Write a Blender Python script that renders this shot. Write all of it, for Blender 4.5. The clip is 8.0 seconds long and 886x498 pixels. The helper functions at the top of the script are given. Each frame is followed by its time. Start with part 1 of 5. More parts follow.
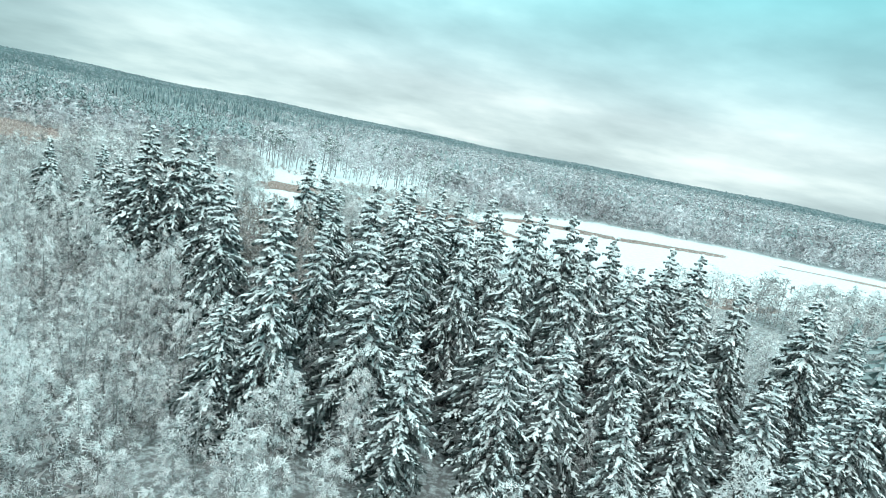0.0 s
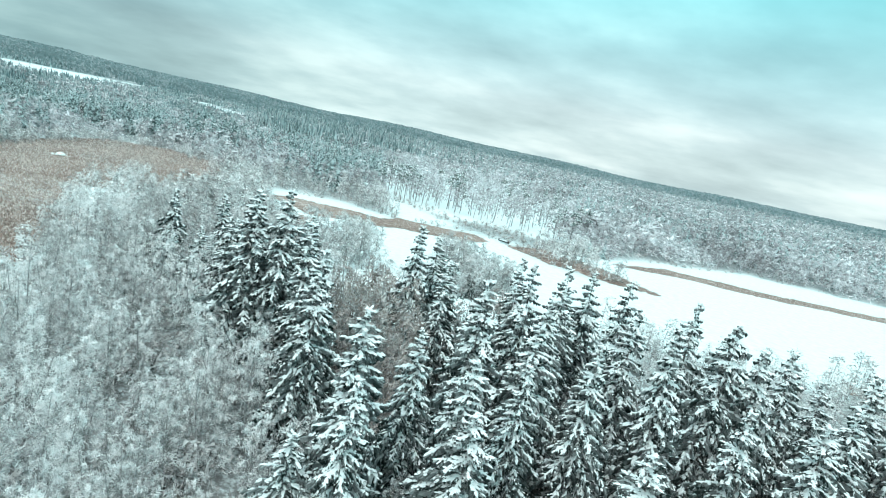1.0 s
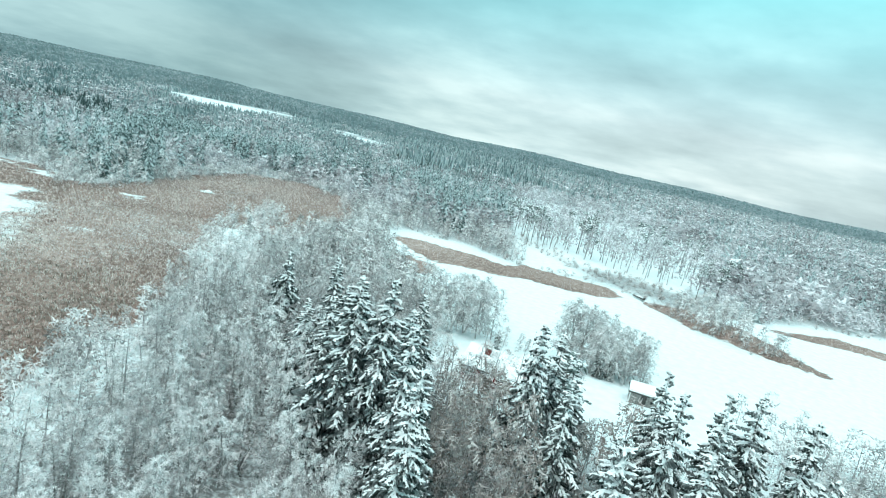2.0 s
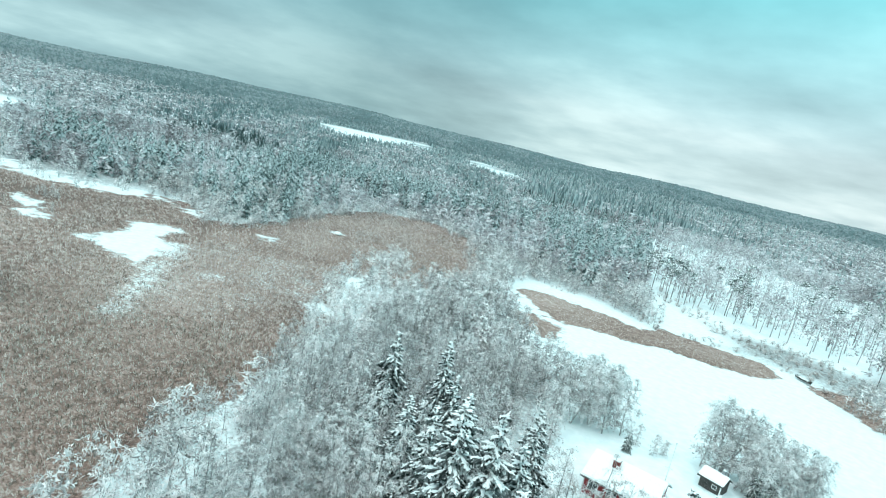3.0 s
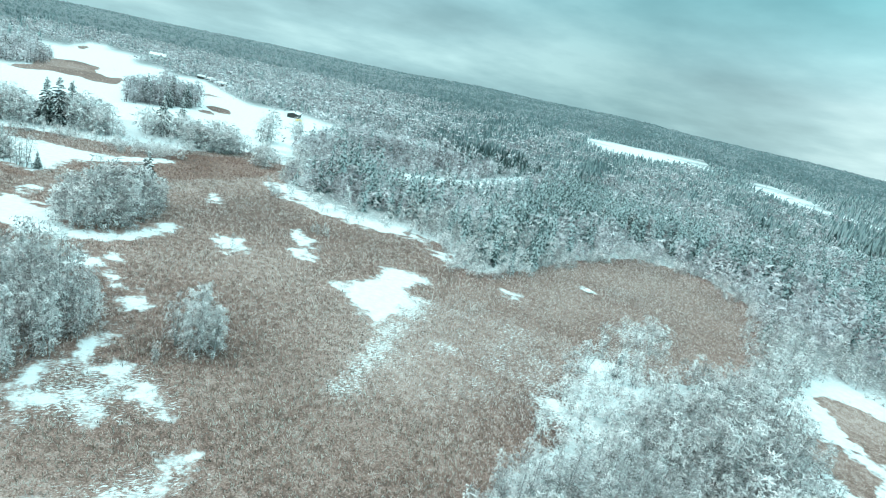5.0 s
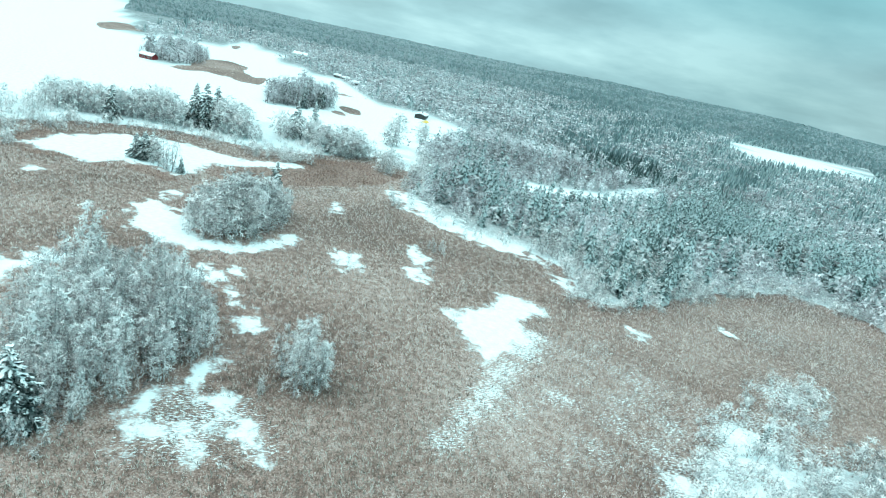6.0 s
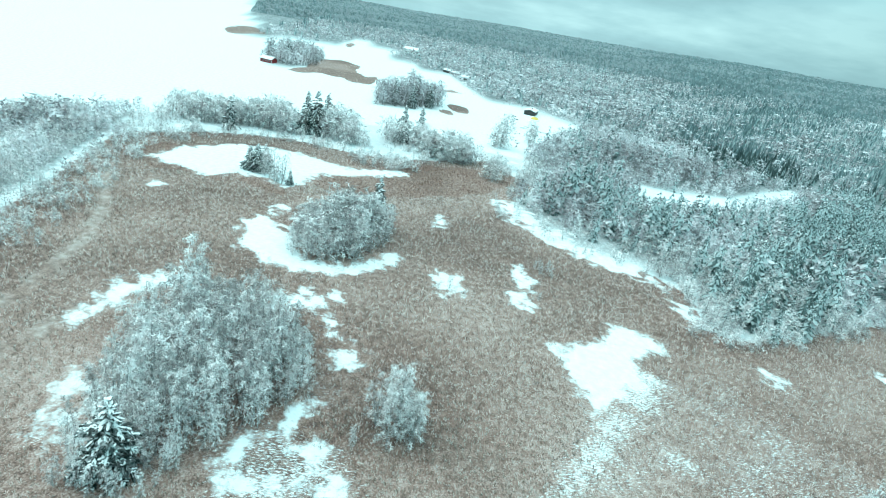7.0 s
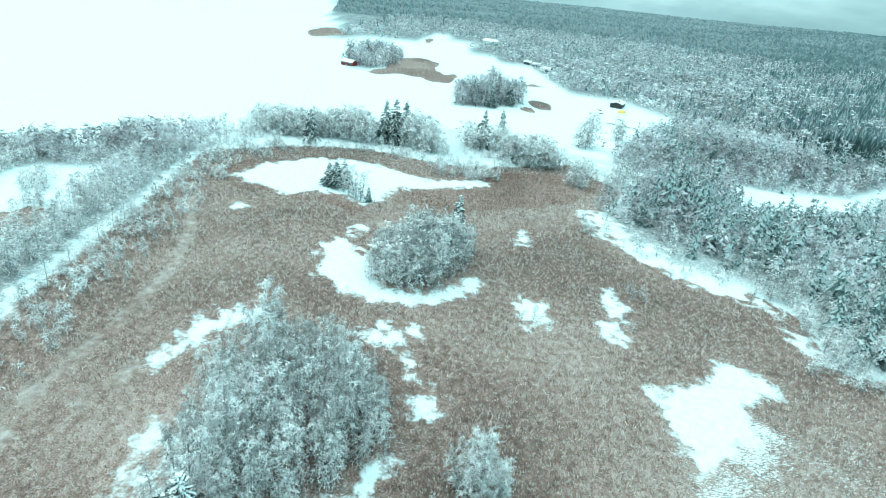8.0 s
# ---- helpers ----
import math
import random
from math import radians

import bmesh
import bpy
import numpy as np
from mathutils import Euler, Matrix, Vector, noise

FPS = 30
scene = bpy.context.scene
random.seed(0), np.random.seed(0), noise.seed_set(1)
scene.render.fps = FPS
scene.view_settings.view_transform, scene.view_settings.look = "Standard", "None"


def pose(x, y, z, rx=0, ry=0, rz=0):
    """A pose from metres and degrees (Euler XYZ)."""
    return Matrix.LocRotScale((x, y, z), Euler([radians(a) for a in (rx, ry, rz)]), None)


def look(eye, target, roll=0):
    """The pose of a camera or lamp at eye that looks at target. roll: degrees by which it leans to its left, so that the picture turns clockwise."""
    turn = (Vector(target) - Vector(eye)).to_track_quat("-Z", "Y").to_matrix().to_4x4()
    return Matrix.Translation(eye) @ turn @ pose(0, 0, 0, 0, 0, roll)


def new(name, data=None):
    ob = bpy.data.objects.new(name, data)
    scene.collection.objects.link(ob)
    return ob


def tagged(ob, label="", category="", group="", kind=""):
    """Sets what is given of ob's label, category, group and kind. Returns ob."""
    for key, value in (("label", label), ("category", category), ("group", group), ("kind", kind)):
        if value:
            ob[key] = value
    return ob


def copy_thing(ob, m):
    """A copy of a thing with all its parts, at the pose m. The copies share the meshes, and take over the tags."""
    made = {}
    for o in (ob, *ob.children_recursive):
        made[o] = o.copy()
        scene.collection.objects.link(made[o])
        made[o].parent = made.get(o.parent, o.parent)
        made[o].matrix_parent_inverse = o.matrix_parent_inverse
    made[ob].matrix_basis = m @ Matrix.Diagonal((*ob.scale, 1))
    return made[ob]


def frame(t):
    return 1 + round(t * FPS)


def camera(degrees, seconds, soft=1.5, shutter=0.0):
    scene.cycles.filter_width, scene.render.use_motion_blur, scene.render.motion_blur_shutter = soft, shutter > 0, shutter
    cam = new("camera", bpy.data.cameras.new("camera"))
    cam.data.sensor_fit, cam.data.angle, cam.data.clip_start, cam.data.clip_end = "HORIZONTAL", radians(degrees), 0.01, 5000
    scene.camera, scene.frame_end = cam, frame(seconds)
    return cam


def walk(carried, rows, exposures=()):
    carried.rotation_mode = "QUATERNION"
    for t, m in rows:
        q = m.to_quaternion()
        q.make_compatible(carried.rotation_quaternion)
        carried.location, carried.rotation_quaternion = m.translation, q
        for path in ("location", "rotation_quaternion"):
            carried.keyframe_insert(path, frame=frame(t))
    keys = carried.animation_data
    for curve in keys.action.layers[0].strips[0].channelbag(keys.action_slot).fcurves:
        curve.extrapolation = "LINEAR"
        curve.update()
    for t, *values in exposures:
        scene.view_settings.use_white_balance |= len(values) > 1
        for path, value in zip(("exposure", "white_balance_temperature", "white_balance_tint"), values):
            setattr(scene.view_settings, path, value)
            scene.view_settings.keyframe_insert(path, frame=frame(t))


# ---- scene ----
cam = camera(73.1, 8.0, soft=1.05)
PATH = [
    (0, (2.871, 3.458, 26.9), (2.901, 5.425, 26.537), 10.9),
    (0.5, (2.5, 9.094, 29.164), (2.322, 11.053, 28.802), 11.5),
    (1, (1.627, 14.644, 31.707), (1.234, 16.571, 31.343), 11.8),
    (1.5, (-0, 19.916, 34.386), (-0.602, 21.788, 34.021), 12),
    (3, (-7.959, 34.606, 43.517), (-9.14, 36.175, 43.143), 12.7),
    (3.5, (-11.649, 38.411, 46.592), (-12.999, 39.837, 46.216), 13),
    (4, (-15.747, 41.87, 49.6), (-17.238, 43.137, 49.189), 12.9),
    (4.5, (-20.05, 45.382, 52.262), (-21.653, 46.479, 51.787), 12.5),
    (6, (-35.985, 51.009, 60.09), (-37.799, 51.567, 59.46), 12.8),
    (6.5, (-41.729, 51.967, 62.927), (-43.57, 52.343, 62.242), 11.6),
    (7, (-47.571, 52.389, 65.725), (-49.419, 52.606, 64.992), 10.4),
    (7.5, (-53.367, 52.168, 68.652), (-55.209, 52.241, 67.876), 10.6),
    (8, (-59.069, 51.589, 71.384), (-60.9, 51.542, 70.579), 6.7),
]
walk(cam, [(t, look(eye, target, roll)) for t, eye, target, roll in PATH],
     [(0, -0.15, 6030, 2), (3, -0.23, 5940, 2), (4.5, -0.19, 5840, -1), (6.5, -0.06, 5660, -6), (8, -0.08, 5570, -9)])

# world: overcast winter sky, brighter overhead, teal where the cloud thins
world = bpy.data.worlds.new("overcast_sky")
scene.world = world
world.use_nodes = True
SUN_ELEV, SUN_AZ = radians(32), radians(200)


def node(tree, kind, at=None, **inputs):
    n = tree.nodes.new(kind)
    for k, v in inputs.items():
        n.inputs[k.replace("_", " ")].default_value = v
    return n


def ramp(tree, stops, src):
    n = tree.nodes.new("ShaderNodeValToRGB")
    while len(n.color_ramp.elements) < len(stops):
        n.color_ramp.elements.new(0.5)
    for e, (p, c) in zip(n.color_ramp.elements, stops):
        e.position = p
        e.color = (*c, 1) if len(c) == 3 else (c[0], c[0], c[0], 1)
    tree.links.new(src, n.inputs["Fac"])
    return n.outputs["Color"]


def mix(tree, fac, a, b):
    n = tree.nodes.new("ShaderNodeMix")
    n.data_type = "RGBA"
    for v, i in ((fac, 0), (a, 6), (b, 7)):
        if hasattr(v, "is_linked"):
            tree.links.new(v, n.inputs[i])
        else:
            n.inputs[i].default_value = v if i == 0 else (*v, 1)
    return n.outputs[2]


def maths(tree, op, a, b=0.0, clamp=False):
    n = tree.nodes.new("ShaderNodeMath")
    n.operation, n.use_clamp = op, clamp
    for v, i in ((a, 0), (b, 1)):
        if hasattr(v, "is_linked"):
            tree.links.new(v, n.inputs[i])
        else:
            n.inputs[i].default_value = v
    return n.outputs[0]


def noise_tex(tree, scale, detail=4.0, vec=None, rough=0.55):
    n = node(tree, "ShaderNodeTexNoise", Scale=scale, Detail=detail, Roughness=rough)
    if vec is not None:
        tree.links.new(vec, n.inputs["Vector"])
    return n.outputs["Fac"]


def build_world():
    t = world.node_tree
    out = t.nodes["Background"]
    co = t.nodes.new("ShaderNodeTexCoord").outputs["Generated"]
    sep = t.nodes.new("ShaderNodeSeparateXYZ")
    t.links.new(co, sep.inputs[0])
    sky = t.nodes.new("ShaderNodeTexSky")
    sky.sky_type, sky.sun_disc = "NISHITA", False
    sky.sun_elevation, sky.sun_rotation = SUN_ELEV, SUN_AZ
    # cloud sheets lie flat over the land: project the direction on a plane overhead
    zz = maths(t, "ADD", maths(t, "MAXIMUM", sep.outputs["Z"], 0.0), 0.2)
    flat = t.nodes.new("ShaderNodeCombineXYZ")
    t.links.new(maths(t, "DIVIDE", sep.outputs["X"], zz), flat.inputs[0])
    t.links.new(maths(t, "DIVIDE", sep.outputs["Y"], zz), flat.inputs[1])
    big = noise_tex(t, 0.8, 5.0, flat.outputs[0], 0.5)
    fine = noise_tex(t, 2.6, 7.0, flat.outputs[0], 0.6)
    m = maths(t, "ADD", maths(t, "MULTIPLY", big, 0.84), maths(t, "MULTIPLY", fine, 0.16))
    cloud = ramp(t, [(0.36, CLOUD_DARK), (0.5, CLOUD_MID), (0.64, CLOUD_LIGHT)], m)
    # a belt of thinner cloud, well above the horizon, lets the blue-green sky show
    high = ramp(t, [(0.08, (0.0,)), (0.35, (1.0,)), (0.56, (1.0,)), (0.72, (0.0,))], sep.outputs["Z"])
    tealn = t.nodes.new("ShaderNodeMix")
    tealn.data_type, tealn.blend_type = "RGBA", "MULTIPLY"
    tealn.inputs[0].default_value = 1.0
    t.links.new(cloud, tealn.inputs[6])
    tealn.inputs[7].default_value = (*TEAL, 1)
    side = maths(t, "MULTIPLY_ADD", sep.outputs["X"], 0.5)
    side.node.inputs[2].default_value = 0.5
    open_sky = ramp(t, [(0.02, (0.35,)), (0.22, (1.0,))], side)
    col = mix(t, maths(t, "MULTIPLY", high, open_sky), cloud, tealn.outputs[2])
    # heavier cloud towards the west, and the zenith brightest, as under any overcast
    west = ramp(t, WEST, side)
    zen = ramp(t, [(0.5, (1 / ZENITH,)), (0.8, (1.0,))], sep.outputs["Z"])
    for mul in (west, zen):
        zn = t.nodes.new("ShaderNodeMix")
        zn.data_type, zn.blend_type = "RGBA", "MULTIPLY"
        zn.inputs[0].default_value = 1.0
        t.links.new(col, zn.inputs[6])
        t.links.new(mul, zn.inputs[7])
        col = zn.outputs[2]
    ad = t.nodes.new("ShaderNodeMix")
    ad.data_type, ad.blend_type = "RGBA", "ADD"
    ad.inputs[0].default_value = 0.004
    t.links.new(col, ad.inputs[6])
    t.links.new(sky.outputs[0], ad.inputs[7])
    t.links.new(ad.outputs[2], out.inputs["Color"])
    out.inputs["Strength"].default_value = ZENITH


CLOUD_DARK, CLOUD_MID, CLOUD_LIGHT = (0.56, 0.65, 0.65), (0.76, 0.86, 0.85), (1.08, 1.14, 1.09)
TEAL, ZENITH = (0.36, 1.05, 1.10), 2.6
WEST = [(0.02, (0.66, 0.82, 0.85)), (0.13, (0.47, 0.61, 0.63)), (0.23, (0.74, 0.84, 0.85)), (0.36, (1.0, 1.04, 1.04)), (0.5, (1.0, 1.0, 1.0))]
build_world()
sun = new("sun", bpy.data.lights.new("sun", "SUN"))
sun.data.energy, sun.data.angle, sun.data.color = 1.2, radians(30), (1.0, 0.97, 0.92)
sun.matrix_world = look((0, 0, 300), (300 * math.sin(SUN_AZ) * -1, -300 * math.cos(SUN_AZ), 300 - 300 * math.tan(SUN_ELEV)))


# ---------------------------------------------------------------- materials
def material(name, rough=0.8):
    m = bpy.data.materials.new(name)
    m.use_nodes = True
    b = m.node_tree.nodes["Principled BSDF"]
    b.inputs["Roughness"].default_value = rough
    return m, m.node_tree, b


def coords(t):
    return t.nodes.new("ShaderNodeTexCoord").outputs["Object"]


def bump(t, b, height, strength, distance):
    n = node(t, "ShaderNodeBump", Strength=strength, Distance=distance)
    t.links.new(height, n.inputs["Height"])
    t.links.new(n.outputs[0], b.inputs["Normal"])


def island_random(t):
    return t.nodes.new("ShaderNodeNewGeometry").outputs["Random Per Island"]


def two_tone(name, a, b, scale, rough=0.85, islands=0.0, bump_size=0.0, lo=0.38, hi=0.62, broad=0.0, thin=0.0, vary=0.0):
    """A surface that varies between two colours by noise, and from piece to piece."""
    m, t, p = material(name, rough)
    f = noise_tex(t, scale, 5.0, coords(t))
    if broad:
        f = maths(t, "ADD", maths(t, "MULTIPLY", f, 0.5), maths(t, "MULTIPLY", noise_tex(t, broad, 3.0, coords(t)), 0.5))
    if islands:
        f = maths(t, "ADD", maths(t, "MULTIPLY", f, 1 - islands), maths(t, "MULTIPLY", island_random(t), islands))
    if vary:
        # one tree stands out from the next
        lot = t.nodes.new("ShaderNodeObjectInfo").outputs["Random"]
        f = maths(t, "ADD", f, maths(t, "MULTIPLY", maths(t, "SUBTRACT", lot, 0.5), vary))
    col = ramp(t, [(lo, a), (hi, b)], f)
    t.links.new(col, p.inputs["Base Color"])
    if thin:
        # sparse twigs let part of the light through
        tr, mx = t.nodes.new("ShaderNodeBsdfTranslucent"), node(t, "ShaderNodeMixShader", Fac=thin)
        t.links.new(col, tr.inputs["Color"])
        t.links.new(p.outputs[0], mx.inputs[1])
        t.links.new(tr.outputs[0], mx.inputs[2])
        t.links.new(mx.outputs[0], t.nodes["Material Output"].inputs["Surface"])
    if bump_size:
        bump(t, p, f, 0.6, bump_size)
    return m


SNOW = two_tone("snow_on_boughs", (0.83, 0.825, 0.825), (0.92, 0.91, 0.905), 3.0, 0.7, 0.3, 0.05)
NEEDLES = two_tone("spruce_needles", (0.026, 0.036, 0.033), (0.50, 0.505, 0.50), 1.9, 0.8, 0.5, 0, 0.34, 0.80, 0, 0.25)
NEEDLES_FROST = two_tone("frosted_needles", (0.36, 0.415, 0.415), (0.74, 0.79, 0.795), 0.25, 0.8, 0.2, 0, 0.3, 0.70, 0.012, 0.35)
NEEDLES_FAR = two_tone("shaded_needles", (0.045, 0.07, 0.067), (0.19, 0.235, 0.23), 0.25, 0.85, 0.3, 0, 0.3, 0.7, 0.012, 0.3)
# distance haze painted into the base colour: needles lightened, frost greyed
NEEDLES_HAZE = two_tone("hazed_hill_needles", (0.13, 0.18, 0.185), (0.32, 0.385, 0.395), 0.05, 0.85, 0.35, 0, 0.3, 0.7, 0.004, 0.3)
FROST_HAZE = two_tone("hazed_hill_frost", (0.24, 0.27, 0.28), (0.50, 0.53, 0.54), 0.05, 0.85, 0.3, 0, 0.3, 0.7, 0.004, 0.3)
BARK = two_tone("grey_bark", (0.05, 0.045, 0.042), (0.16, 0.15, 0.145), 5.0, 0.9, 0, 0.02)
NEEDLES_PINE = two_tone("pine_needles", (0.06, 0.085, 0.075), (0.40, 0.44, 0.42), 0.8, 0.8, 0.6, 0, 0.25, 0.8, 0, 0.3)
BIRCH_BARK = two_tone("birch_bark", (0.18, 0.165, 0.16), (0.54, 0.515, 0.51), 4.0, 0.85, 0, 0.01)
FROST = two_tone("frosted_twigs", (0.34, 0.305, 0.30), (0.95, 0.905, 0.90), 0.50, 0.8, 0.22, 0, 0.35, 0.56, 0.13, 0.15)
FROST_THIN = two_tone("thinly_frosted_twigs", (0.22, 0.195, 0.19), (0.78, 0.73, 0.72), 0.5, 0.8, 0.25, 0, 0.37, 0.62, 0, 0.15)
FROST_TREE = two_tone("hoarfrosted_twigs", (0.34, 0.305, 0.30), (0.97, 0.925, 0.92), 0.5, 0.8, 0.22, 0, 0.33, 0.55, 0, 0.15, 0.18)
FROST_FAR = two_tone("frosted_crowns", (0.25, 0.222, 0.228), (0.93, 0.885, 0.90), 0.24, 0.85, 0.18, 0, 0.39, 0.61, 0.02, 0.25)
FROST_WARM = two_tone("bare_brown_twigs", (0.29, 0.232, 0.212), (0.76, 0.68, 0.655), 1.2, 0.85, 0.8, 0, 0.2, 0.9)
FROST_PALE = two_tone("pale_frosted_twigs", (0.29, 0.262, 0.255), (0.95, 0.915, 0.91), 0.7, 0.8, 0.42, 0, 0.30, 0.60, 0, 0.28, 0.14)
PALE_BARK = two_tone("frosted_bark", (0.24, 0.22, 0.21), (0.58, 0.56, 0.55), 4.0, 0.85, 0, 0.01)
REED = two_tone("dry_reed", (0.24, 0.168, 0.143), (0.92, 0.80, 0.755), 0.40, 0.9, 0.55, 0, 0.36, 0.64, 0.06, 0.3)
REED_BROWN = two_tone("unfrosted_reed", (0.17, 0.085, 0.062), (0.56, 0.37, 0.31), 0.40, 0.9, 0.6, 0, 0.24, 0.78, 0.05, 0.3)
REED_FROST = two_tone("frosted_reed", (0.50, 0.395, 0.365), (0.95, 0.83, 0.79), 0.40, 0.9, 0.66, 0, 0.28, 0.74, 0.05, 0.3)
REED_OLIVE = two_tone("weathered_reed", (0.17, 0.138, 0.111), (0.70, 0.635, 0.58), 0.40, 0.9, 0.55, 0, 0.36, 0.68, 0.06, 0.3)
RED = two_tone("red_boards", (0.16, 0.012, 0.014), (0.25, 0.02, 0.022), 6.0, 0.75, 0, 0.004)
DARKWOOD = two_tone("dark_boards", (0.03, 0.026, 0.024), (0.09, 0.08, 0.075), 5.0, 0.8, 0, 0.004)
GREYWOOD = two_tone("grey_boards", (0.16, 0.15, 0.14), (0.34, 0.32, 0.30), 5.0, 0.85, 0, 0.004)
WHITEPAINT = two_tone("white_paint", (0.70, 0.70, 0.68), (0.82, 0.82, 0.80), 7.0, 0.6)
YELLOW = two_tone("yellow_paint", (0.72, 0.44, 0.06), (0.85, 0.58, 0.12), 6.0, 0.6)
BRICK = two_tone("red_brick", (0.14, 0.035, 0.03), (0.24, 0.07, 0.055), 9.0, 0.85, 0, 0.01)
METAL = two_tone("grey_metal", (0.20, 0.21, 0.22), (0.34, 0.35, 0.36), 8.0, 0.5)


def glass_material():
    m, t, p = material("window_glass", 0.08)
    p.inputs["Base Color"].default_value = (0.02, 0.025, 0.03, 1)
    p.inputs["IOR"].default_value = 1.5
    return m


GLASS = glass_material()


def ground_material():
    """Snow, marsh litter, lake snow and woodland floor, told apart by distances from the shores."""
    m, t, p = material("winter_ground", 0.85)
    co = coords(t)

    def attr(n):
        a = t.nodes.new("ShaderNodeAttribute")
        a.attribute_name = n
        return a.outputs["Fac"]

    n1, n2, n3 = noise_tex(t, 0.09, 5.0, co), noise_tex(t, 0.55, 5.0, co), noise_tex(t, 1.6, 4.0, co, 0.7)
    n0 = noise_tex(t, 0.018, 3.0, co)
    n4 = noise_tex(t, 3.2, 3.0, co, 0.75)
    mp = node(t, "ShaderNodeMapping", Rotation=(0, 0, 0.45), Scale=(2.0, 0.8, 1))
    t.links.new(co, mp.inputs["Vector"])
    n5 = noise_tex(t, 1.5, 5.0, mp.outputs[0], 0.72)
    wob = maths(t, "ADD", maths(t, "MULTIPLY", maths(t, "SUBTRACT", n1, 0.5), 9.0), maths(t, "MULTIPLY", maths(t, "SUBTRACT", n2, 0.5), 5.0))
    # marsh: 1 inside
    marsh = ramp(t, [(0.45, (0.0,)), (0.55, (1.0,))], maths(t, "MULTIPLY_ADD", maths(t, "ADD", attr("marsh"), wob), -0.10, True))
    node_ma = [n for n in t.nodes if n.type == "MATH" and n.operation == "MULTIPLY_ADD"][-1]
    node_ma.inputs[2].default_value = 0.5
    patch = maths(t, "ADD", attr("patch"), maths(t, "ADD", maths(t, "MULTIPLY", wob, 0.35), maths(t, "MULTIPLY", maths(t, "SUBTRACT", n3, 0.5), 4.5)))
    pm = maths(t, "MULTIPLY", maths(t, "ADD", patch, maths(t, "MULTIPLY", maths(t, "SUBTRACT", noise_tex(t, 0.24, 5.0, co, 0.62), 0.5), 13.0)), -0.5)
    pm = maths(t, "ADD", pm, 0.5, True)
    # litter: brown and grey mix, snow caught between the tufts
    litter = ramp(t, [(0.41, (0.075, 0.042, 0.034)), (0.5, (0.25, 0.152, 0.122)), (0.60, (0.52, 0.40, 0.36))], maths(t, "ADD", maths(t, "MULTIPLY", n4, 0.46), maths(t, "ADD", maths(t, "MULTIPLY", n2, 0.26), maths(t, "MULTIPLY", n0, 0.28))))
    speck = ramp(t, [(0.615, (0.0,)), (0.675, (1.0,))], maths(t, "ADD", maths(t, "ADD", maths(t, "MULTIPLY", n5, 0.82), maths(t, "MULTIPLY", n1, 0.13)), maths(t, "MULTIPLY", attr("dust"), 0.25)))
    snow = ramp(t, [(0.3, (0.76, 0.80, 0.81)), (0.7, (0.88, 0.90, 0.90))], n2)
    litter = mix(t, speck, litter, snow)
    # woodland floor: snow with dead undergrowth showing
    under = ramp(t, [(0.32, (0.15,)), (0.56, (0.92,))], n3)
    # far woods: grey brush colour that also paints in shade between close trees
    brush = ramp(t, [(0.35, (0.14, 0.15, 0.15)), (0.65, (0.34, 0.35, 0.355))], n1)
    floor = mix(t, maths(t, "MULTIPLY", under, attr("wood")), snow, (0.17, 0.155, 0.15))
    floor = mix(t, attr("thick"), floor, brush)
    litter = mix(t, attr("track"), litter, ramp(t, [(0.35, (0.30, 0.22, 0.19)), (0.65, (0.55, 0.46, 0.42))], n2))
    col = mix(t, marsh, floor, litter)
    col = mix(t, pm, col, snow)
    t.links.new(col, p.inputs["Base Color"])
    bump(t, p, n3, 0.5, 0.25)
    return m


GROUND = ground_material()


# ---------------------------------------------------------------- the lie of the land
MARSH = [(-58, 50), (-70, 66), (-75, 84), (-84, 97), (-91, 106), (-98, 118), (-106, 132), (-111, 146), (-113, 160), (-109, 178), (-112, 196), (-128, 214), (-154, 247), (-186, 257), (-203, 240),
         (-196, 208), (-174, 152), (-176, 137), (-204, 141), (-219, 131), (-224, 114), (-242, 108), (-252, 96), (-272, 98), (-302, 113), (-334, 98), (-312, 62), (-308, 40), (-318, 6), (-308, -24),
         (-290, -50), (-268, -49), (-232, -44), (-202, -40), (-186, -39), (-158, -35), (-120, -29), (-95, -8), (-66, 18)]
LAKE = [(-104, 209), (-94, 180), (-76, 172), (-64, 156), (-47, 145), (-30, 141), (-10, 140), (15, 138), (42, 136), (64, 143), (90, 152), (130, 166), (330, 190), (360, 250), (220, 268), (151, 291), (79, 290),
        (40, 262), (15, 234), (6, 222), (29, 196), (26, 190), (6, 190), (-10, 206), (-22, 222), (-44, 221), (-61, 215), (-82, 222), (-102, 218)]
BAY = [(-84, 272), (-72, 262), (-50, 241), (-44, 232), (-58, 220), (-62, 236)]
BIG_LAKE = [(-235, -145), (-262, -118), (-296, -86), (-332, -66), (-364, -34), (-384, 8), (-390, 48), (-370, 92), (-362, 118), (-390, 136), (-431, 153), (-495, 188), (-515, 176), (-545, 166), (-577, 124), (-643, 114), (-676, 110), (-750, 101), (-752, 76), (-816, 50), (-849, 30), (-940, 40), (-1000, 20), (-1029, -22), (-914, -30), (-854, -69), (-843, -112), (-802, -150), (-971, -158), (-1256, -243), (-1783, -347), (-4200, -900), (-4000, -3800), (-200, -3800), (-150, -600), (-205, -210)]
ISLAND_A = [(-454, 35), (-461, 55), (-481, 84), (-533, 89), (-537, 58), (-492, 34)]
ISLAND_B = [(-605, -73), (-580, -59), (-580, -39), (-615, -21), (-680, -26), (-690, -61)]
LEFT_FIELD = [(-184, -62), (-207, -62), (-220, -66), (-249, -75), (-240, -104), (-200, -100), (-160, -84)]
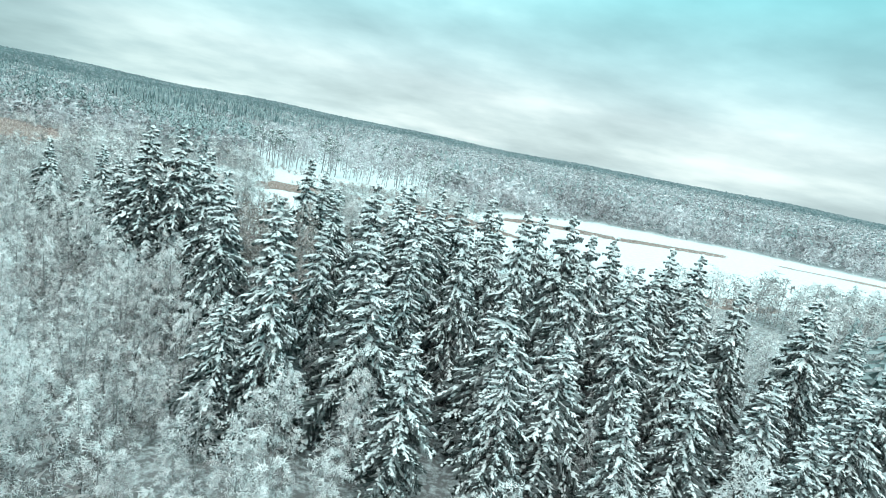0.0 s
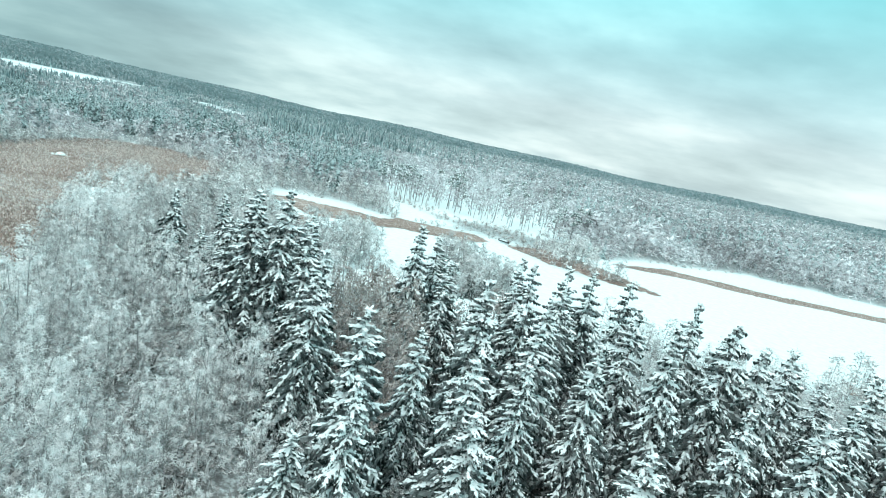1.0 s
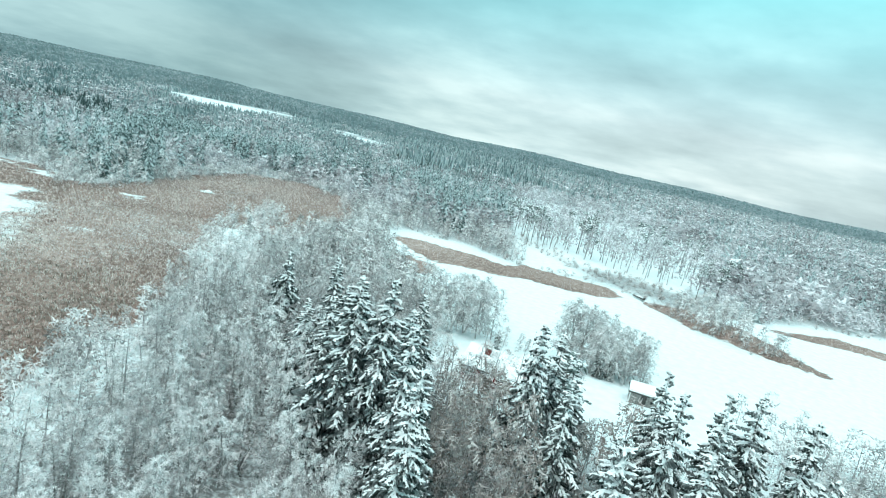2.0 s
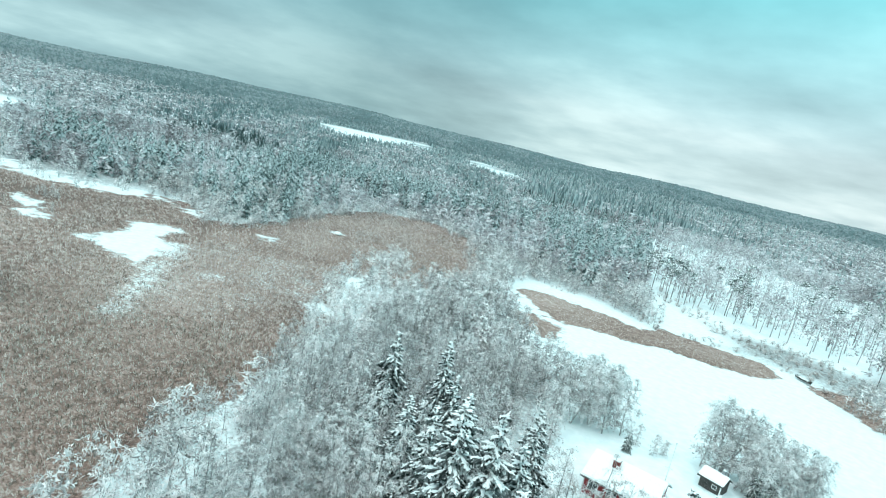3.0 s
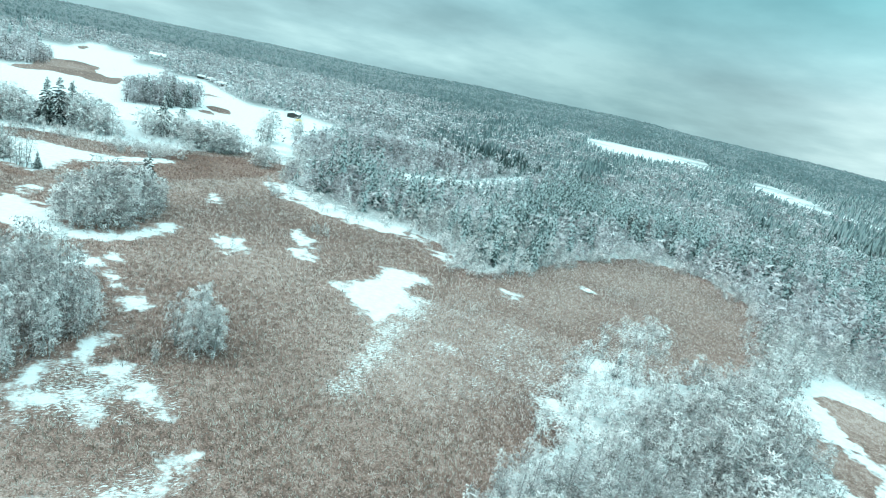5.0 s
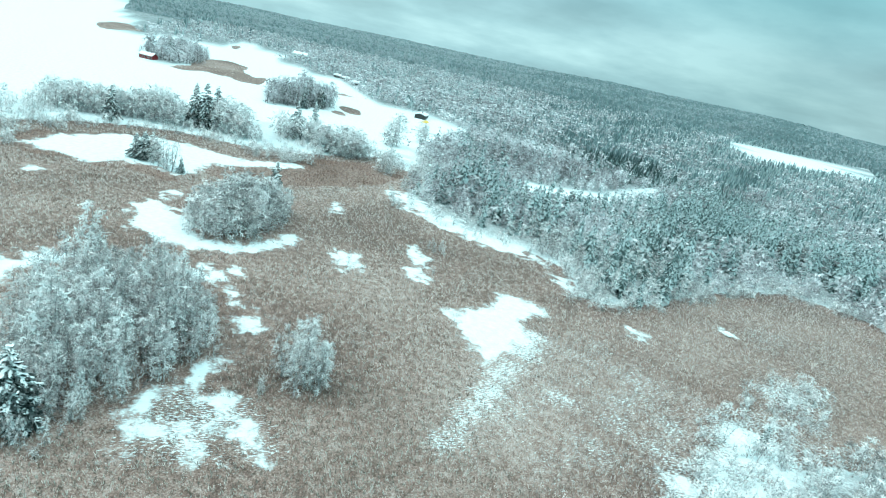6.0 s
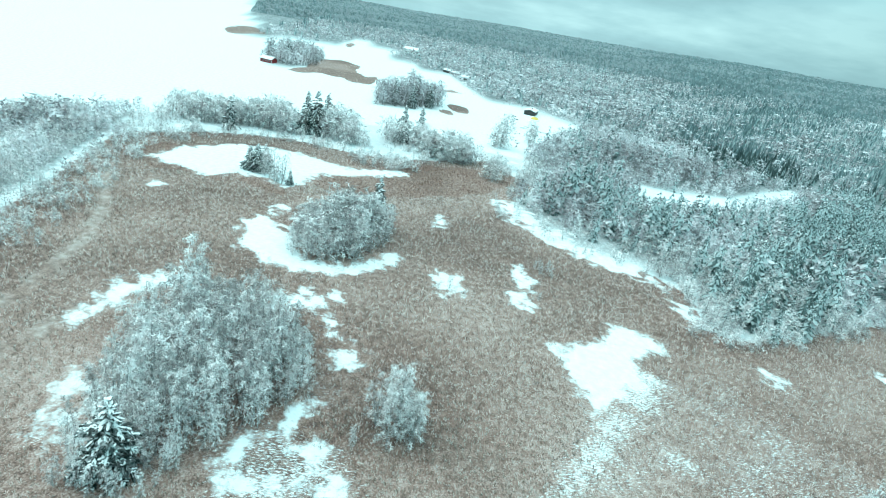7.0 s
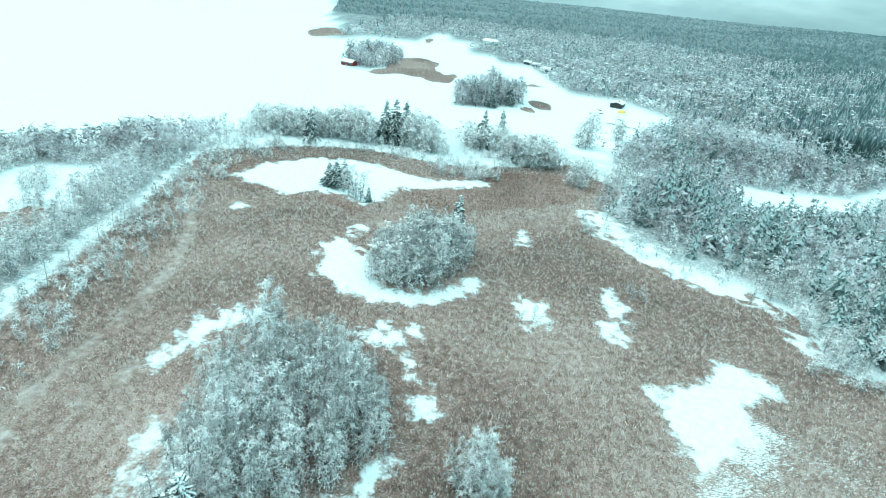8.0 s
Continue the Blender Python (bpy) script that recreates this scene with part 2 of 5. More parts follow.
RIGHT_FIELD = [(-293, 164), (-331, 177), (-326, 196), (-334, 232), (-380, 290), (-363, 282), (-318, 222), (-294, 200)]
RIGHT_OPEN = [(-178, 142), (-214, 142), (-248, 118), (-290, 108), (-345, 140), (-352, 190), (-320, 236), (-260, 240), (-200, 190)]
DARK_STANDS = [[(-374, 262), (-425, 250), (-470, 275), (-505, 320), (-462, 356), (-384, 302)]]
PALE_WOOD = [(-340, 160), (-450, 178), (-475, 230), (-466, 262), (-425, 246), (-372, 258), (-345, 262), (-335, 230)]
BROWN_REEDS = [[(-264, 24), (-304, 58), (-318, 92), (-300, 106), (-274, 90), (-245, 34)], [(-287, -36), (-268, -46), (-252, -27), (-246, 4), (-243, 18), (-252, 10), (-262, -8), (-262, -26)]]
WOODLOT = [(-62, 50), (-73, 68), (-87, 98), (-86, 114), (-84, 121), (-99, 148), (-112, 190), (-60, 190), (0, 100), (0, 0)]
YARD = [(-42, 122), (-44, 143), (-30, 139), (0, 138), (14, 132), (8, 112), (-12, 102), (-24, 104), (-38, 110)]
SPARSE = [(-161, 490), (-137, 526), (-105, 538), (-78, 479), (-42, 458), (-8, 427), (0, 300), (-3, 262), (-12, 250), (-28, 254), (-44, 252), (-67, 264), (-84, 275)]
SHORE = [(-84, 275), (-67, 264), (-44, 252), (-28, 254), (-12, 250), (0, 246), (6, 222), (-10, 206), (-22, 220), (-44, 221), (-62, 222), (-62, 250)]
SCRUB = [(-100, 116), (-106, 124), (-121, 139), (-142, 178), (-133, 184), (-106, 159), (-96, 139), (-87, 126), (-86, 114)]
HEART = [(-162.2, 95), (-164.6, 100), (-167.6, 109.2), (-172.2, 111.3), (-177.2, 113.6), (-177.5, 117.1), (-173.3, 119.1), (-172.2, 123.5), (-169, 124), (-165.8, 118.3), (-162.1, 113.8), (-153, 111.4), (-147.1, 104.6), (-140.2, 98.1), (-144.5, 97), (-150.1, 96.4), (-156.6, 96.8)]
POND = [(-264, -33), (-282, -27), (-298, -11), (-302, 7), (-287, 37), (-295, 57), (-289, 60), (-278, 42), (-271, 26), (-259, 24), (-251, 17), (-257, 8), (-260, -1), (-251, -8), (-256, -20)]
GROVE_SNOW = [(-214, 12), (-223, 17), (-212, 24), (-208, 32), (-192, 34), (-194, 45), (-206, 58), (-199, 59), (-187, 46), (-183, 34), (-190, 23), (-196, 16)]
EDGE_SNOW = [(-269, 95), (-280, 102), (-251, 114), (-234, 121), (-224, 139), (-206, 143), (-180, 143), (-178, 138), (-204, 137), (-212, 125), (-225, 112), (-245, 99)]
DUST = [(-106, 84), (-122, 84), (-136, 98), (-150, 112), (-162, 124), (-150, 144), (-128, 150), (-110, 138), (-101, 118), (-99, 98)]
BLOBS = [(-198, 94, 7, 3), (-186, 91, 5, 2.5), (-190, 72, 6, 3.5), (-149, 49, 4, 3), (-163, 0, 6, 3.5), (-237, 72, 4, 2), (-172, 7, 5, 3),
         (-172, 38, 4, 2.5), (-126, 15, 8, 3), (-103.5, 122, 3, 2.4), (-94, 124, 4, 3), (-104, 134, 5, 4), (-112, 146, 8, 5), (-235, -20, 3, 3), (-160, 147, 3, 2), (-228, 20, 4, 2), (-167, 181, 1.6, 1.2)]
STREAKS = [(3.2, [(-58, 60), (-62, 66), (-67, 73), (-70, 77)]), (1.2, [(-98, 56), (-94, 55), (-91, 51), (-90, 46), (-90, 42)]), (1.1, [(-109, 35), (-114.4, 35.3), (-119.3, 35.2), (-123.3, 37.7), (-123.3, 43.2), (-120.2, 48.8)]), (1.0, [(-114.5, 36.4), (-113.5, 41), (-115.8, 45), (-119.8, 49)]), (0.8, [(-117, 49.2), (-111.8, 52.2), (-109, 54)]), (0.8, [(-112.8, 43.4), (-108.5, 45)]),
           (1.0, [(-128, 41.7), (-132.5, 44.1), (-136.9, 46.7)]), (1.3, [(-170.3, 33.2), (-169.6, 39.5), (-173.3, 45.3)]), (0.9, [(-164.9, 43.3), (-161, 45), (-158, 46)]), (1.0, [(-211.3, 14.5), (-218.3, 17)]), (1.5, [(-151, -3.4), (-158.7, -0.4), (-170, 3.7)]), (0.9, [(-119, 8), (-128.5, 6.7), (-135.8, 6.6)]),
           (1.6, [(-272, 96), (-247.7, 98.2), (-242, 110)])]
FLECKS = [[(-154, 115), (-143, 106.8), (-132, 96.4), (-122.5, 89), (-113, 81)], [(-127.4, 110), (-127.8, 117.5)], [(-122.5, 127.5), (-118.7, 130)], [(-116.4, 119), (-114, 121)]]
REED_BEDS = [[(-99, 201), (-96, 208), (-76, 210), (-60, 208), (-58, 218), (-47, 219), (-32, 223), (-25, 216), (-30, 209), (-42, 202), (-52, 201), (-58, 193), (-68, 192), (-75, 187), (-81, 190), (-93, 198)],
             [(10, 220), (29, 193), (20, 194), (0, 202), (-18, 218)], [(20, 232), (46, 240), (72, 238), (120, 250), (126, 258), (74, 248), (40, 250)], [(150, 256), (220, 244), (330, 236), (330, 242), (220, 252)],
             [(56, 138), (74, 138), (92, 152), (84, 156)], [(-554, -34), (-640, -26), (-714, -33), (-682, -3), (-667, 21), (-630, 8), (-589, 27), (-544, 18), (-570, -5)], [(-466, 81), (-511, 97), (-500, 112), (-464, 90)],
             [(-204, -74), (-212, -68), (-204, -63), (-191, -64)], [(-582, 76), (-597, 110), (-612, 111), (-596, 76)], [(-790, -150), (-802, -160), (-900, -180), (-960, -165), (-900, -150), (-850, -120)], [(-840, -30), (-914, -34), (-1000, -18), (-980, -6)],
             [(-88, 178), (-83, 181), (-73, 178), (-70, 168), (-80, 171)]]
TRACKS = [[(-118, -14), (-134, -17), (-148, -17), (-167, -16.5), (-187, -18), (-200, -21), (-215, -26), (-230, -33), (-246, -41)], [(-238, 25), (-230, 29), (-222, 33)], [(-166, 1), (-150, -4), (-138, -9)]]
ROAD = [(-150, -39), (-174, -43), (-196, -45), (-234, -49), (-286, -56), (-318, -34), (-324, 4), (-319, 40), (-324, 70), (-345, 104), (-330, 140)]

CLEARINGS = [[(-880, 716), (-965, 800), (-985, 900), (-1050, 1270), (-770, 990), (-705, 765), (-690, 620)], [(-746, 1030), (-652, 986), (-466, 832), (-354, 790), (-322, 640), (-455, 735), (-575, 780)],
             [(-265, 500), (-229, 500), (-205, 573), (-240, 590)], [(-1440, 280), (-1600, 470), (-1480, 470), (-1360, 290)], [(-520, 182), (-492, 196), (-470, 182), (-500, 168), (-545, 150), (-560, 160)]]


def clearing_distance(x, y):
    return np.minimum.reduce([sdf(x, y, c) + g for c, g in zip(CLEARINGS, (20, 8, 4, 24, 0))])


def sdf(x, y, poly):
    """Signed distance to a closed outline: negative inside."""
    d2, inside = np.full(x.shape, 1e18), np.zeros(x.shape, bool)
    for (ax, ay), (bx, by) in zip(poly, poly[1:] + poly[:1]):
        ex, ey = bx - ax, by - ay
        u = np.clip(((x - ax) * ex + (y - ay) * ey) / (ex * ex + ey * ey), 0, 1)
        d2 = np.minimum(d2, (x - ax - u * ex) ** 2 + (y - ay - u * ey) ** 2)
        if ay != by:
            inside ^= ((ay > y) != (by > y)) & (x < (bx - ax) * (y - ay) / (by - ay) + ax)
    return np.where(inside, -1, 1) * np.sqrt(d2)


def line_distance(x, y, pts):
    d2 = np.full(x.shape, 1e18)
    for (ax, ay), (bx, by) in zip(pts, pts[1:]):
        ex, ey = bx - ax, by - ay
        u = np.clip(((x - ax) * ex + (y - ay) * ey) / (ex * ex + ey * ey), 0, 1)
        d2 = np.minimum(d2, (x - ax - u * ex) ** 2 + (y - ay - u * ey) ** 2)
    return np.sqrt(d2)


def smooth(a, b, v):
    u = np.clip((v - a) / (b - a), 0, 1)
    return u * u * (3 - 2 * u)


def wave(x, y, size, seed=0):
    """Soft pseudo-noise in -1..1."""
    s = 6.283 / size
    return (np.sin(x * s + 1.3 * seed + 1.7 * np.sin(y * s * 0.7 + seed)) + np.sin(y * s * 1.1 + 2.1 * seed + 1.5 * np.sin(x * s * 0.8 - seed)) + np.sin((x + y) * s * 0.63 + seed)) / 3


def lake_distance(x, y):
    d = np.minimum(np.minimum(sdf(x, y, LAKE), sdf(x, y, BAY)), sdf(x, y, BIG_LAKE))
    return np.maximum(d, -np.minimum(sdf(x, y, ISLAND_A), sdf(x, y, ISLAND_B)))


def land_height(x, y, lake=None, marsh=None):
    """Level by the water, low hills towards the horizon."""
    lake = lake_distance(x, y) if lake is None else lake
    marsh = sdf(x, y, MARSH) if marsh is None else marsh
    r = np.hypot(x + 60, y - 50)
    az = np.arctan2(-(x + 60), y - 50)
    top = np.interp(np.degrees(az), (-60, -36, -20, 0, 20, 40, 58, 75, 95, 130), (2, 2, 11, 11, 31, 56, 63, 38, 6, 2)) + 5 * np.sin(az * 9) + 4 * np.sin(az * 23 + 1)
    far = top * smooth(500, 4300, r) + 5 * wave(x, y, 900, 2) * smooth(500, 1400, r)
    near = 1.0 * smooth(2, 14, np.minimum(lake, marsh))
    return near + far * smooth(0, 500, lake)


def patch_distance(x, y):
    rag = 1.3 * wave(x, y, 7, 3) + 0.8 * wave(x, y, 4, 6)
    d = np.minimum.reduce([sdf(x, y, HEART) - 0.6, sdf(x, y, POND) + 1.5 * rag + 1.5 * wave(x, y, 17, 2), sdf(x, y, GROVE_SNOW) + 0.6 + 2.0 * rag + 1.2 * wave(x, y, 12, 7), sdf(x, y, EDGE_SNOW) + 2.6 + 2.2 * rag + 2.4 * wave(x, y, 22, 3) + 2.5 * wave(x, y, 47, 8)])
    for cx, cy, rx, ry in BLOBS:
        d = np.minimum(d, (np.hypot((x - cx) / rx, (y - cy) / ry) - 1) * min(rx, ry) + 1.25 * rag)
    for wide, pts in STREAKS:
        d = np.minimum(d, line_distance(x, y, pts) - wide + 0.9 * rag)
    d = np.minimum(d, line_distance(x, y, ROAD) - 1.7 + 0.8 * rag)
    return d


def dusting(x, y):
    """Where thin snow lies between the reeds."""
    d = sdf(x, y, DUST) + 4 * wave(x, y, 19, 4)
    rag = 2.4 * wave(x, y, 8, 14) + 0.8
    spots = np.minimum.reduce([line_distance(x, y, k) for k in FLECKS[1:]]) + rag
    return np.clip(0.64 * smooth(6.5, 0.5, line_distance(x, y, FLECKS[0]) + rag) + 0.22 * smooth(4, 0, spots) + 0.40 * smooth(8, -12, d) * (0.75 + 0.45 * wave(x, y, 13, 9)) + 0.4 * smooth(4, -6, sdf(x, y, SCRUB) + 4 * wave(x, y, 14, 8)) + 0.22 * smooth(14, 4, np.hypot(x + 138, (y - 180) * 0.6)) + 0.3 * smooth(14, 3, np.hypot(x + 166, y - 196))
                   + 0.3 * smooth(18, 4, np.hypot(x + 115, y - 46)) + 0.25 * smooth(9, 2, np.hypot(x + 93, y - 49)) + 0.10 * smooth(90, 150, y + 0.25 * (x + 150)), 0, 1)


def reed_bed_distance(x, y):
    return np.minimum.reduce([sdf(x, y, b) for b in REED_BEDS]) - 1.8 + (x < -300) * (9 * wave(x, y, 41, 6) + 6 * wave(x, y, 19, 9))


# ---------------------------------------------------------------- mesh tools
def link_mesh(name, verts, tris, mats, index=None, parent=None, label="", shade=False):
    """One mesh object from arrays of places and triangles."""
    me = bpy.data.meshes.new(name)
    verts, tris = np.asarray(verts, np.float32), np.asarray(tris, np.int32)
    me.vertices.add(len(verts))
    me.vertices.foreach_set("co", verts.ravel())
    me.loops.add(tris.size)
    me.loops.foreach_set("vertex_index", tris.ravel())
    me.polygons.add(len(tris))
    me.polygons.foreach_set("loop_start", np.arange(len(tris), dtype=np.int32) * 3)
    for m in mats:
        me.materials.append(m)
    if index is not None:
        me.polygons.foreach_set("material_index", np.asarray(index, np.int32))
    me.polygons.foreach_set("use_smooth", np.full(len(tris), shade))
    me.update(calc_edges=True)
    ob = new(name, me)
    ob.parent = parent
    if label:
        ob["label"] = label
    return ob


def part(name, bm, mat, parent, label=""):
    me = bpy.data.meshes.new(name)
    bm.to_mesh(me)
    bm.free()
    me.materials.append(mat)
    ob = new(name, me)
    ob.parent = parent
    if label:
        ob["label"] = label
    return ob


class Soup:
    """Gathers triangles of one mesh."""

    def __init__(self):
        self.v, self.f, self.n = [], [], 0

    def add(self, v, f):
        self.v.append(np.asarray(v, float))
        self.f.append(np.asarray(f, int) + self.n)
        self.n += len(v)

    def arrays(self):
        return np.concatenate(self.v), np.concatenate(self.f)


def tube(soup, pts, radii, sides):
    """A tapered tube along a line of places."""
    pts, k = np.asarray(pts, float), sides
    a = np.arange(k) * 2 * np.pi / k
    d = pts[-1] - pts[0]
    d = d / np.linalg.norm(d)
    u = np.cross(d, (0.31, 0.95, 0.05) if abs(d[2]) > 0.8 else (0, 0, 1))
    u /= np.linalg.norm(u)
    w = np.cross(d, u)
    v = np.concatenate([p + r * (np.cos(a)[:, None] * u + np.sin(a)[:, None] * w) for p, r in zip(pts, radii)])
    f = []
    for i in range(len(pts) - 1):
        for j in range(k):
            b, c = i * k + j, i * k + (j + 1) % k
            f += [(b, c, c + k), (b, c + k, b + k)]
    soup.add(v, f)


PAD_F = np.array([((k + 1) % 6, k, 6) for k in range(6)])


def snow_pads(soup, places, alongs, lengths, widths, thicks, rng):
    """Rounded cushions of snow, each a six-sided dome."""
    p, a = np.array(places, float), np.array(alongs, float)
    L, W, T = (np.array(v, float)[:, None] for v in (lengths, widths, thicks))
    a /= np.linalg.norm(a, axis=1)[:, None] + 1e-9
    side = np.cross(a, (0, 0, 1.0))
    side /= np.linalg.norm(side, axis=1)[:, None] + 1e-6
    up = np.cross(side, a)
    n, rows = len(p), []
    for k in range(6):
        c, q = math.cos(k * math.pi / 3), math.sin(k * math.pi / 3)
        j = rng.uniform(0.72, 1.22, (n, 1))
        rows.append(p + a * L * c * j + side * W * q * j - up * T * rng.uniform(0.1, 0.7, (n, 1)))
    rows.append(p + up * T * rng.uniform(0.7, 1.2, (n, 1)) + a * L * rng.uniform(-0.3, 0.3, (n, 1)))
    v = np.stack(rows, 1).reshape(-1, 3)
    soup.add(v, (PAD_F[None] + (np.arange(n) * 7)[:, None, None]).reshape(-1, 3))


def spruce_arrays(seed, height, reach, layers, snow, gap=0.46):
    """Trunk, boughs and snow of one spruce: arching boughs with side sprays, snow lying in ropes and cushions."""
    rng = np.random.default_rng(seed)
    trunk, bough, cover = Soup(), Soup(), Soup()
    tube(trunk, [(0, 0, -0.3), (0.05, 0, height * 0.5), (0, 0.03, height * 0.985)], [0.011 * height + 0.05, 0.007 * height + 0.03, 0.015], 7)
    up = np.array((0, 0, 1.0))
    lobes = rng.uniform(0, 6.283, 3)
    pads = []
    for i in range(layers):
        f0 = 0.05 + 0.93 * (i / (layers - 1)) ** 0.95
        n = 9 if f0 < 0.45 else (8 if f0 < 0.72 else (7 if f0 < 0.9 else 5))
        for k in range(n):
            f = min(0.985, f0 + rng.uniform(-0.75, 0.75) / layers)
            a = (k + rng.uniform(-0.4, 0.4)) * 2 * math.pi / n + i * 2.1
            d = np.array((math.cos(a), math.sin(a), 0))
            s_ = np.array((-d[1], d[0], 0))
            L = (reach * min(1.0, (1 - f) / 0.62) ** 0.9 + 0.16) * rng.uniform(0.62, 1.18) * (1 + 0.14 * math.sin(a * 2 + lobes[0] + f * 7) + 0.12 * math.sin(a * 3 + lobes[1] - f * 11))
            if f < 0.14:
                L *= 0.82
            rise, sag = -0.10 + 0.42 * f, (1.02 * (1 - f) + 0.30) * rng.uniform(0.75, 1.25)
            base = np.array((0, 0, f * height))
            nodes = max(3, int(L / gap) + 2)
            bend = rng.uniform(-0.18, 0.18) * L
            ss = np.linspace(0.12, 1, nodes)
            pts = base + np.outer(ss * L * (1 - 0.12 * ss), d) + np.outer(L * (rise * ss - sag * ss ** 2 + 0.34 * sag * ss ** 4), up) + np.outer(bend * ss ** 2, s_) + rng.normal(0, 0.03, (nodes, 3))
            # lower boughs carry less snow, which also stands in for the shade there
            load = min(0.85, (0.16 + 0.62 * f) * (0.45 + 0.7 * snow) * rng.uniform(0.5, 1.35))
            for q in range(nodes):
                s, p = ss[q], pts[q]
                ax = pts[min(q + 1, nodes - 1)] - pts[max(q - 1, 0)]
                w = (0.34 * L * (1 - 0.62 * s) * min(1.0, 0.45 + 1.6 * s) + 0.14) * rng.uniform(0.7, 1.25)
                if rng.random() < 1.5 * load + 0.12:
                    wd = (0.10 + 0.030 * L * (1 - 0.4 * s)) * rng.uniform(0.7, 1.4)
                    pads.append((p + up * 0.05 + rng.normal(0, 0.03, 3), ax, gap * rng.uniform(0.6, 0.95), wd, 0.8 * wd))
                for sg in (-1, 1):
                    way = d * rng.uniform(0.5, 0.95) + s_ * sg * rng.uniform(0.6, 0.95) - up * rng.uniform(0.25, 0.75)
                    tip = p + way * w
                    low = p + way * w * 0.6 - up * (0.16 + 0.34 * w) * rng.uniform(0.7, 1.3)
                    bough.add([p - d * 0.16, tip, p + d * 0.22 - up * 0.04, low], [(0, 1, 2), (0, 3, 1)])
                    if w > 0.5:
                        for _ in range(2):
                            g = p + way * w * rng.uniform(0.3, 1.0)
                            bough.add([g - d * 0.05, g + d * 0.05 + s_ * 0.03, g - up * rng.uniform(0.25, 0.6) + rng.normal(0, 0.05, 3)], [(0, 1, 2)])
                    if rng.random() < load:
                        u = rng.uniform(0.25, 0.5)
                        wd = (0.07 + 0.07 * w) * rng.uniform(0.6, 1.3)
                        pads.append((p + way * w * u + up * 0.05, way + rng.normal(0, 0.25, 3), (0.30 * w + 0.07) * rng.uniform(0.6, 1.2), wd, 0.75 * wd))
                        if w > 0.45 and rng.random() < 0.5:
                            wd *= rng.uniform(0.55, 0.9)
                            pads.append((p + way * w * (u + 0.4) + up * 0.04, way + rng.normal(0, 0.4, 3), wd * rng.uniform(1.0, 1.8), wd, 0.75 * wd))
    for q in range(9):
        z = height * (0.915 + 0.01 * q)
        pads.append((np.array((rng.uniform(-0.14, 0.14), rng.uniform(-0.14, 0.14), z)), rng.normal(0, 1, 3) * (1, 1, 0.3), 0.20, 0.17, 0.14))
    snow_pads(cover, *zip(*pads), rng)
    return trunk.arrays(), bough.arrays(), cover.arrays()


def pine_arrays(seed, height):
    """Bare tall trunk under a rounded, open crown of separate clumps, each with snow lying on it."""
    rng = np.random.default_rng(seed)
    trunk, bough, cover = Soup(), Soup(), Soup()
    tube(trunk, [(0, 0, -0.3), (0.1, 0.05, height * 0.5), (0.2, 0, height * 0.96)], [0.17, 0.12, 0.03], 6)
    pads = []
    for i in range(17):
        f = rng.uniform(0.56, 0.97)
        a = i * 2.4 + rng.uniform(-0.4, 0.4)
        L = 2.7 * math.sin(min(1, (1 - f) / 0.34 + 0.22) * 1.5) * rng.uniform(0.6, 1.1)
        d = np.array((math.cos(a), math.sin(a), rng.uniform(-0.1, 0.4)))
        b0 = np.array((0.15, 0, f * height))
        tube(trunk, [b0, b0 + d * L * 0.8], [0.06, 0.02], 3)
        for q in range(5):
            p = b0 + d * L * rng.uniform(0.45, 1.05) + rng.normal(0, 0.30, 3) * (1, 1, 0.5)
            for _ in range(7):
                t1, t2 = rng.normal(0, 0.32, 3), rng.normal(0, 0.32, 3)
                bough.add([p, p + t1, p + t2], [(0, 1, 2)])
            for _ in range(2):
                w = rng.uniform(0.18, 0.38)
                pads.append((p + rng.normal(0, 0.22, 3) * (1, 1, 0.3) + (0, 0, 0.16), rng.normal(0, 1, 3) * (1, 1, 0.2), w * 1.3, w, 0.6 * w))
    snow_pads(cover, *zip(*pads), rng)
    return trunk.arrays(), bough.arrays(), cover.arrays()


